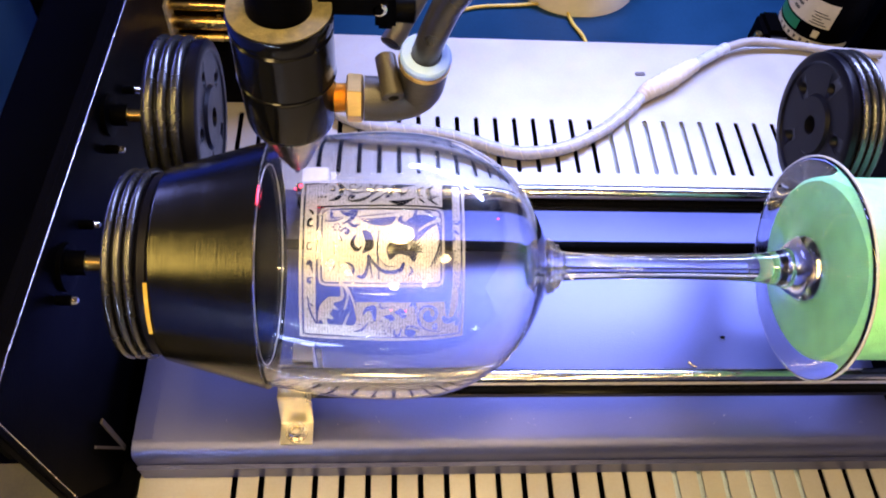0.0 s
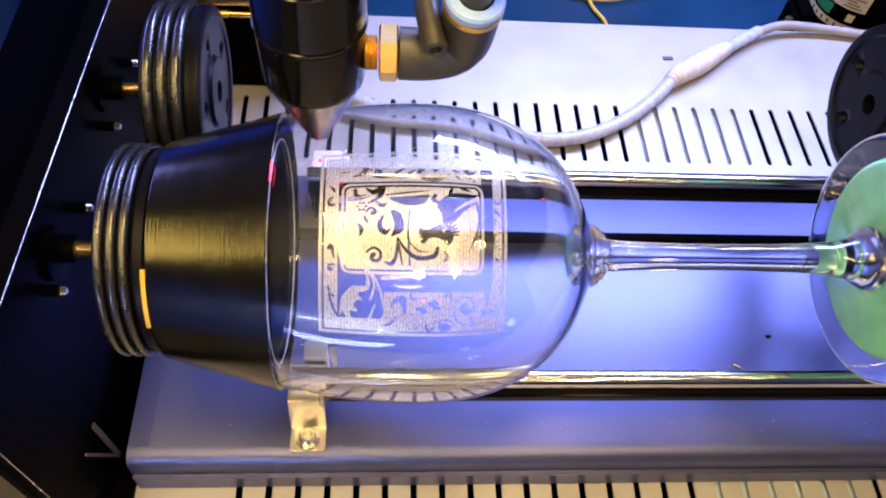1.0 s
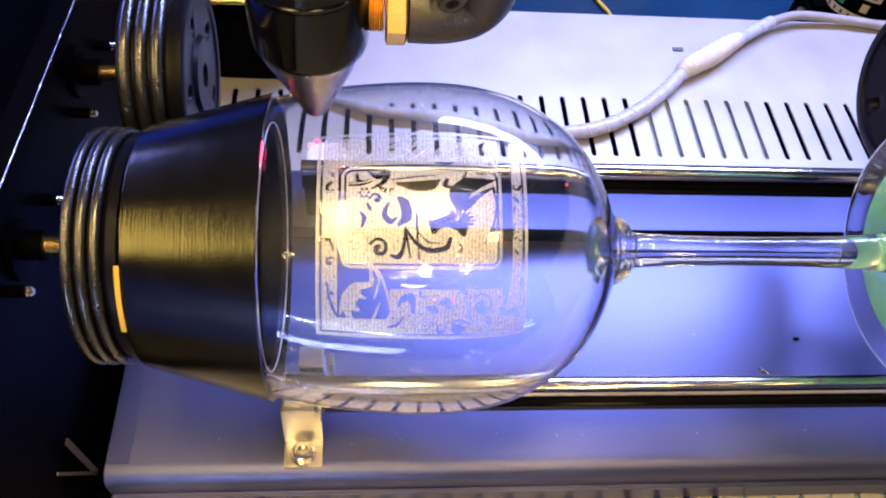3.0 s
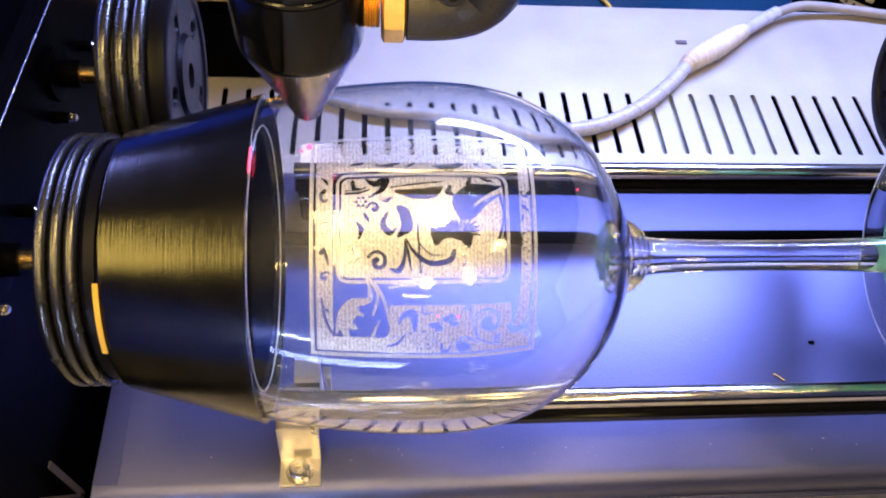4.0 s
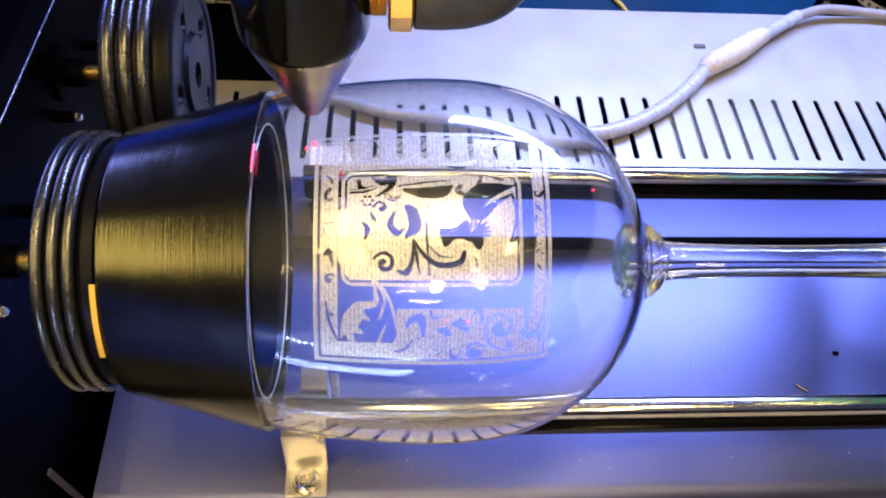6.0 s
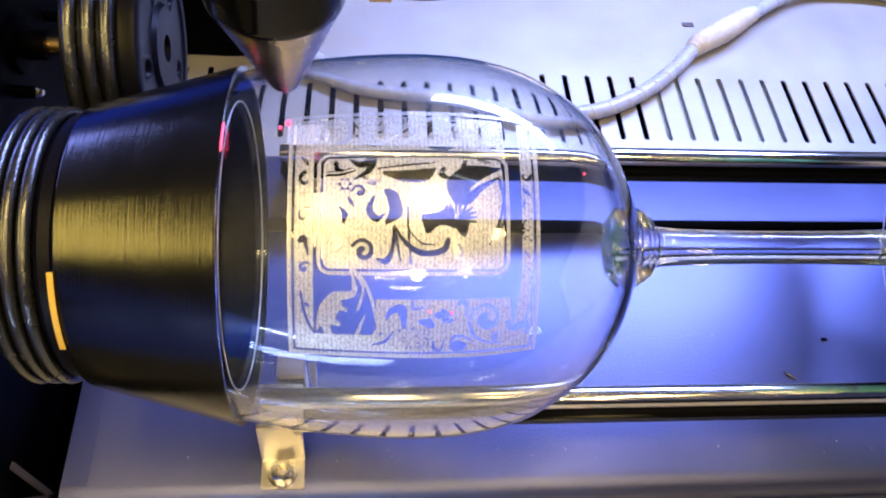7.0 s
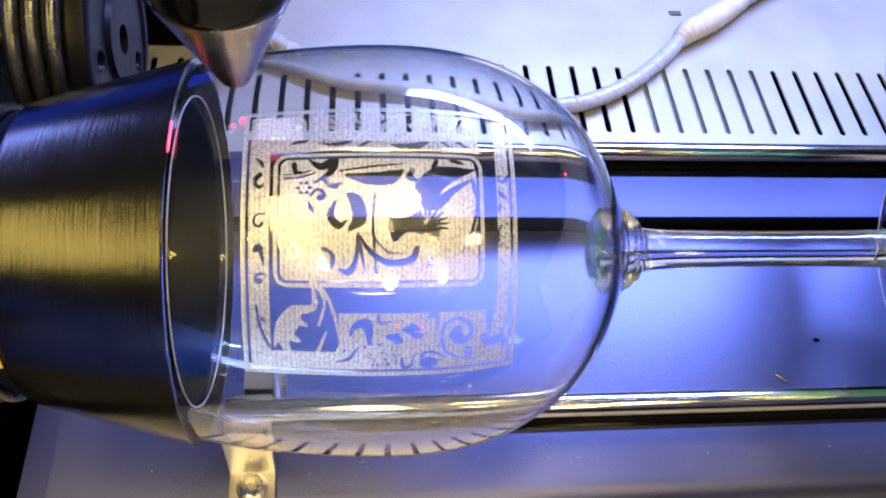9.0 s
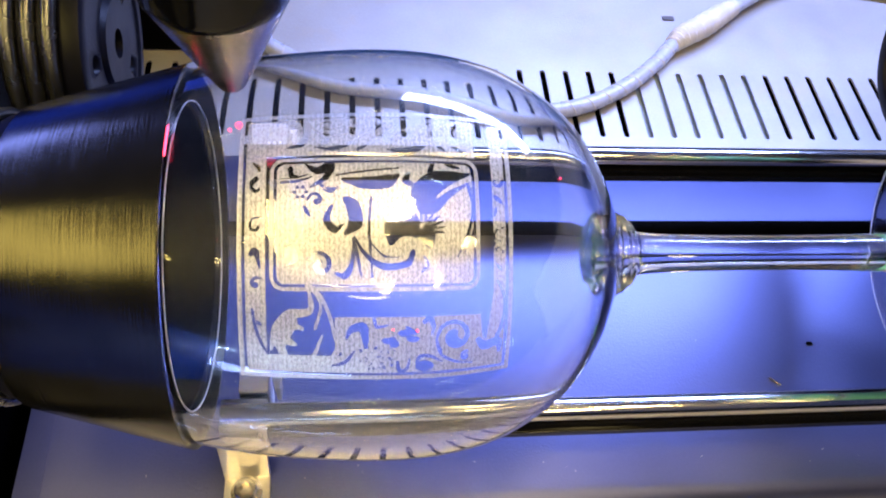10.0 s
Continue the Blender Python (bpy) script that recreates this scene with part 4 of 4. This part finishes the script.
def cable():
    t = thing("cable", 0.1, 0.30, 0.0, "white spiral-wrapped cable with a taped joint lying across the bed", "cable")
    main = smooth_line([(-0.030, 0.322, 0.0042), (0.002, 0.3004, 0.0042), (0.036, 0.2954, 0.0042), (0.056, 0.2902, 0.0042), (0.070, 0.2850, 0.0042), (0.084, 0.2827, 0.0042), (0.104, 0.2869, 0.0042),
                        (0.1235, 0.2980, 0.0042), (0.1393, 0.3116, 0.0046), (0.1500, 0.3234, 0.0052)], 10)
    part("spiral_wrap", tube(main, 0.0033, 16), M_WRAP, t, "translucent spiral wrap")
    fine, run, pts = bmesh.new(), 0.0, []
    for a, b in zip(main, main[1:]):
        for q in range(8):
            s = q / 8
            p = a.lerp(b, s)
            d = (b - a).normalized()
            w = d.cross(Vector((0, 0, 1))).normalized()
            ph = (run + (b - a).length * s) / 0.0085 * 2 * math.pi
            pts.append(p + 0.0033 * (math.cos(ph) * Vector((0, 0, 1)) + math.sin(ph) * w))
        run += (b - a).length
    part("wrap_edge", tube(pts, 0.00022, 6, fine), M_TAPE, t, "raised edge of the spiral wrap")
    joint = smooth_line([(0.1495, 0.3230, 0.0052), (0.1550, 0.3276, 0.0062), (0.1659, 0.3344, 0.0064), (0.1760, 0.3420, 0.0064), (0.1848, 0.3485, 0.0060)], 8)
    n = len(joint)
    part("tape_joint", tube(joint, [0.0036 + 0.0016 * math.sin(math.pi * k / (n - 1)) + 0.0005 * math.sin(k * 2.1) for k in range(n)], 16), M_TAPE, t, "white taped joint")
    sleeve = smooth_line([(0.1840, 0.3479, 0.0060), (0.1950, 0.3556, 0.0060), (0.2060, 0.3630, 0.0060)], 8)
    part("sleeve", tube(sleeve, 0.0032, 16), M_WRAP, t, "clear plastic sleeve")
    tail = smooth_line([(0.2050, 0.3625, 0.0060), (0.2226, 0.3688, 0.0060), (0.2472, 0.3693, 0.0040), (0.272, 0.3660, 0.0035), (0.300, 0.3640, 0.0035)], 8)
    part("tail", tube(tail, 0.0024, 14), M_GREY, t, "thin grey cable")
    return t


cable()


def cream_disc():
    t = thing("fan_cap", 0.14, 0.465, -0.032, "round cream plastic cap on the blue floor", "cap")
    part("cap", lathe([(-0.032, 0.0440), (-0.012, 0.0440), (-0.006, 0.0425), (-0.004, 0.0400), (-0.007, 0.0380), (-0.007, 0.0001)], (0.140, 0.476, 0), "z", 56), M_CREAM, t)
    part("rib", box(0.1385, 0.1415, 0.4340, 0.4700, -0.0068, -0.0040, 0.0006), M_CREAM, t)
    return t


cream_disc()


def wire(pts, r, label):
    t = tagged(part("wire", tube(smooth_line(pts, 8), r, 10), M_YELLOW), label, "wire")
    return t


wire([(0.045, 0.400, -0.030), (0.052, 0.424, -0.030), (0.070, 0.436, -0.030), (0.100, 0.440, -0.030), (0.125, 0.444, -0.030)], 0.0011, "thin orange wire running over the blue floor")
wire([(0.140, 0.400, -0.030), (0.138, 0.412, -0.030), (0.133, 0.424, -0.030), (0.130, 0.440, -0.030)], 0.0011, "thin yellow wire running over the blue floor")


def motor():
    t = thing("motor", 0.282, 0.4045, -0.032, "black upright cylindrical motor with cream and green labels", "motor")
    cx, cy, r = 0.2790, 0.4040, 0.0226
    part("can", lathe([(-0.0320, r - 0.001), (-0.0315, r), (0.0500, r), (0.0520, r - 0.002), (0.0520, 0.004)], (cx, cy, 0), "z", 56), M_BLACK, t)
    def wrap(name, z0, z1, a0, a1, material, label, out=0.0002, parent=None):
        bm, n = bmesh.new(), 18
        v = [[bm.verts.new((cx + (r + out) * math.cos(radians(a0 + (a1 - a0) * k / n)), cy + (r + out) * math.sin(radians(a0 + (a1 - a0) * k / n)), z)) for z in (z0, z1)] for k in range(n + 1)]
        for a, b in zip(v, v[1:]):
            bm.faces.new((a[0], b[0], b[1], a[1]))
        bmesh.ops.solidify(bm, geom=list(bm.faces), thickness=0.0001)
        return part(name, bm, material, parent or t, label)
    paper = wrap("paper_label", 0.0050, 0.0214, 150, 256, M_LABEL, "cream paper label with small grey print")
    wrap("green_band", -0.0030, 0.0038, 150, 212, M_GREEN, "green label band")
    low = wrap("cream_band", -0.0090, -0.0047, 150, 300, M_LABEL, "cream label band with dark print")
    wrap("white_box", -0.0025, 0.0025, 236, 246, M_LABEL, "small white printed box")
    for k in range(7):
        wrap("print_bar", -0.0080, -0.0057, 180 + 11 * k, 184 + 11 * k, M_INK, "", 0.0004, low)
    for k in range(5):
        wrap("print_bar", 0.0064 + 0.0018 * k, 0.0072 + 0.0018 * k, 224 + 3 * (k % 2), 250 - 5 * (k % 3), M_INK, "", 0.0004, paper)
    for k in range(3):
        wrap("print_bar", 0.0090 + 0.0036 * k, 0.0108 + 0.0036 * k, 190 + 5 * k, 202 + 3 * k, M_INK, "", 0.0004, paper)
    part("terminal_block", box(0.2450, 0.2590, 0.3930, 0.4160, -0.0320, -0.0080, 0.003), M_BLACK, t)
    part("terminal", box(0.2408, 0.2450, 0.3960, 0.4010, -0.0180, -0.0120, 0.0008), M_GOLD, t, "brass terminal")
    part("terminal", box(0.2470, 0.2580, 0.3900, 0.3929, -0.0160, -0.0100, 0.0006), M_FITTING, t)
    return t


motor()


def rear_housing():
    t = thing("motor_housing", 0.36, 0.45, -0.032, "plain black housing standing behind the upright motor", "housing")
    part("shell", box(0.3120, 0.4300, 0.3980, 0.5200, -0.0320, 0.0560, 0.003), M_BLACK, t)
    part("lid", box(0.3110, 0.4310, 0.3970, 0.5210, 0.0562, 0.0590, 0.001), M_BLACK, t)
    return t


rear_housing()


# ---- LED strip on the front wall, and pointer spots ----
def led_strip():
    t = thing("led_strip", -0.09, -0.198, 0.112, "sloping strip of small cool white LEDs on the front wall", "led strip")
    slope = Matrix.Translation((-0.089, -0.1991, 0.112)) @ Matrix.Rotation(radians(15), 4, "Y")
    def piece(name, material, *size):
        bm = box(*size)
        bm.transform(slope)
        return part(name, bm, material, t)
    piece("tape", M_TAPE, -0.094, 0.094, -0.0007, 0.0006, -0.005, 0.005)
    for k in range(17):
        x = -0.088 + 0.011 * k
        piece("led", M_LED, x - 0.0026, x + 0.0026, 0.0007, 0.0017, -0.0030, 0.0030)
    return t


led_strip()


def spot(x, a, r, out=0.0001, label="red pointer spot on the engraved glass"):
    bm = bmesh.new()
    rr = bowl_radius(x) + out
    p = Vector((x, AY + rr * math.cos(radians(a)), AZ + rr * math.sin(radians(a))))
    bmesh.ops.create_uvsphere(bm, u_segments=10, v_segments=6, radius=r)
    bm.transform(Matrix.Translation(p))
    return part("pointer_spot", bm, M_LASER, GLASS, label)


spot(-0.0092, 90.6, 0.00055)
spot(-0.0106, 91.8, 0.00030)
spot(0.0150, 139.5, 0.00018)
spot(0.0188, 139.8, 0.00022)
spot(0.0440, 101.0, 0.00018)


def dust():
    """Specks and chips lying on the cover and the bed."""
    rng = random.Random(11)
    bm = bmesh.new()
    for k in range(30):
        x, y = rng.uniform(-0.07, 0.22), rng.choice((rng.uniform(0.133, 0.137), rng.uniform(0.15, 0.21)))
        h, w = 0.0213, rng.uniform(0.00008, 0.00022)
        box(x, x + w * rng.uniform(1, 2.5), y, y + w, h, h + 0.0002, 0, bm)
    return tagged(part("dust", bm, M_TAPE), "pale dust specks on the dark cover", "dust", kind="stuff")


dust()
chip = tagged(part("chip", box(0.1504, 0.1524, 0.1697, 0.1708, 0.0213, 0.0219, 0.0002), M_BLACK), "small black chip lying on the dark cover", "chip")
splinter = tagged(part("splinter", tube([(0.1345, 0.1592, 0.0216), (0.1375, 0.1566, 0.0216)], 0.00025, 6), M_NOZZLE), "thin copper-coloured splinter lying on the dark cover", "splinter")
scrap = tagged(part("scrap", box(0.1520, 0.1575, 0.3446, 0.3474, 0.0001, 0.0006, 0.0002), M_TRAYGREY), "grey scrap lying on the aluminium bed", "scrap")
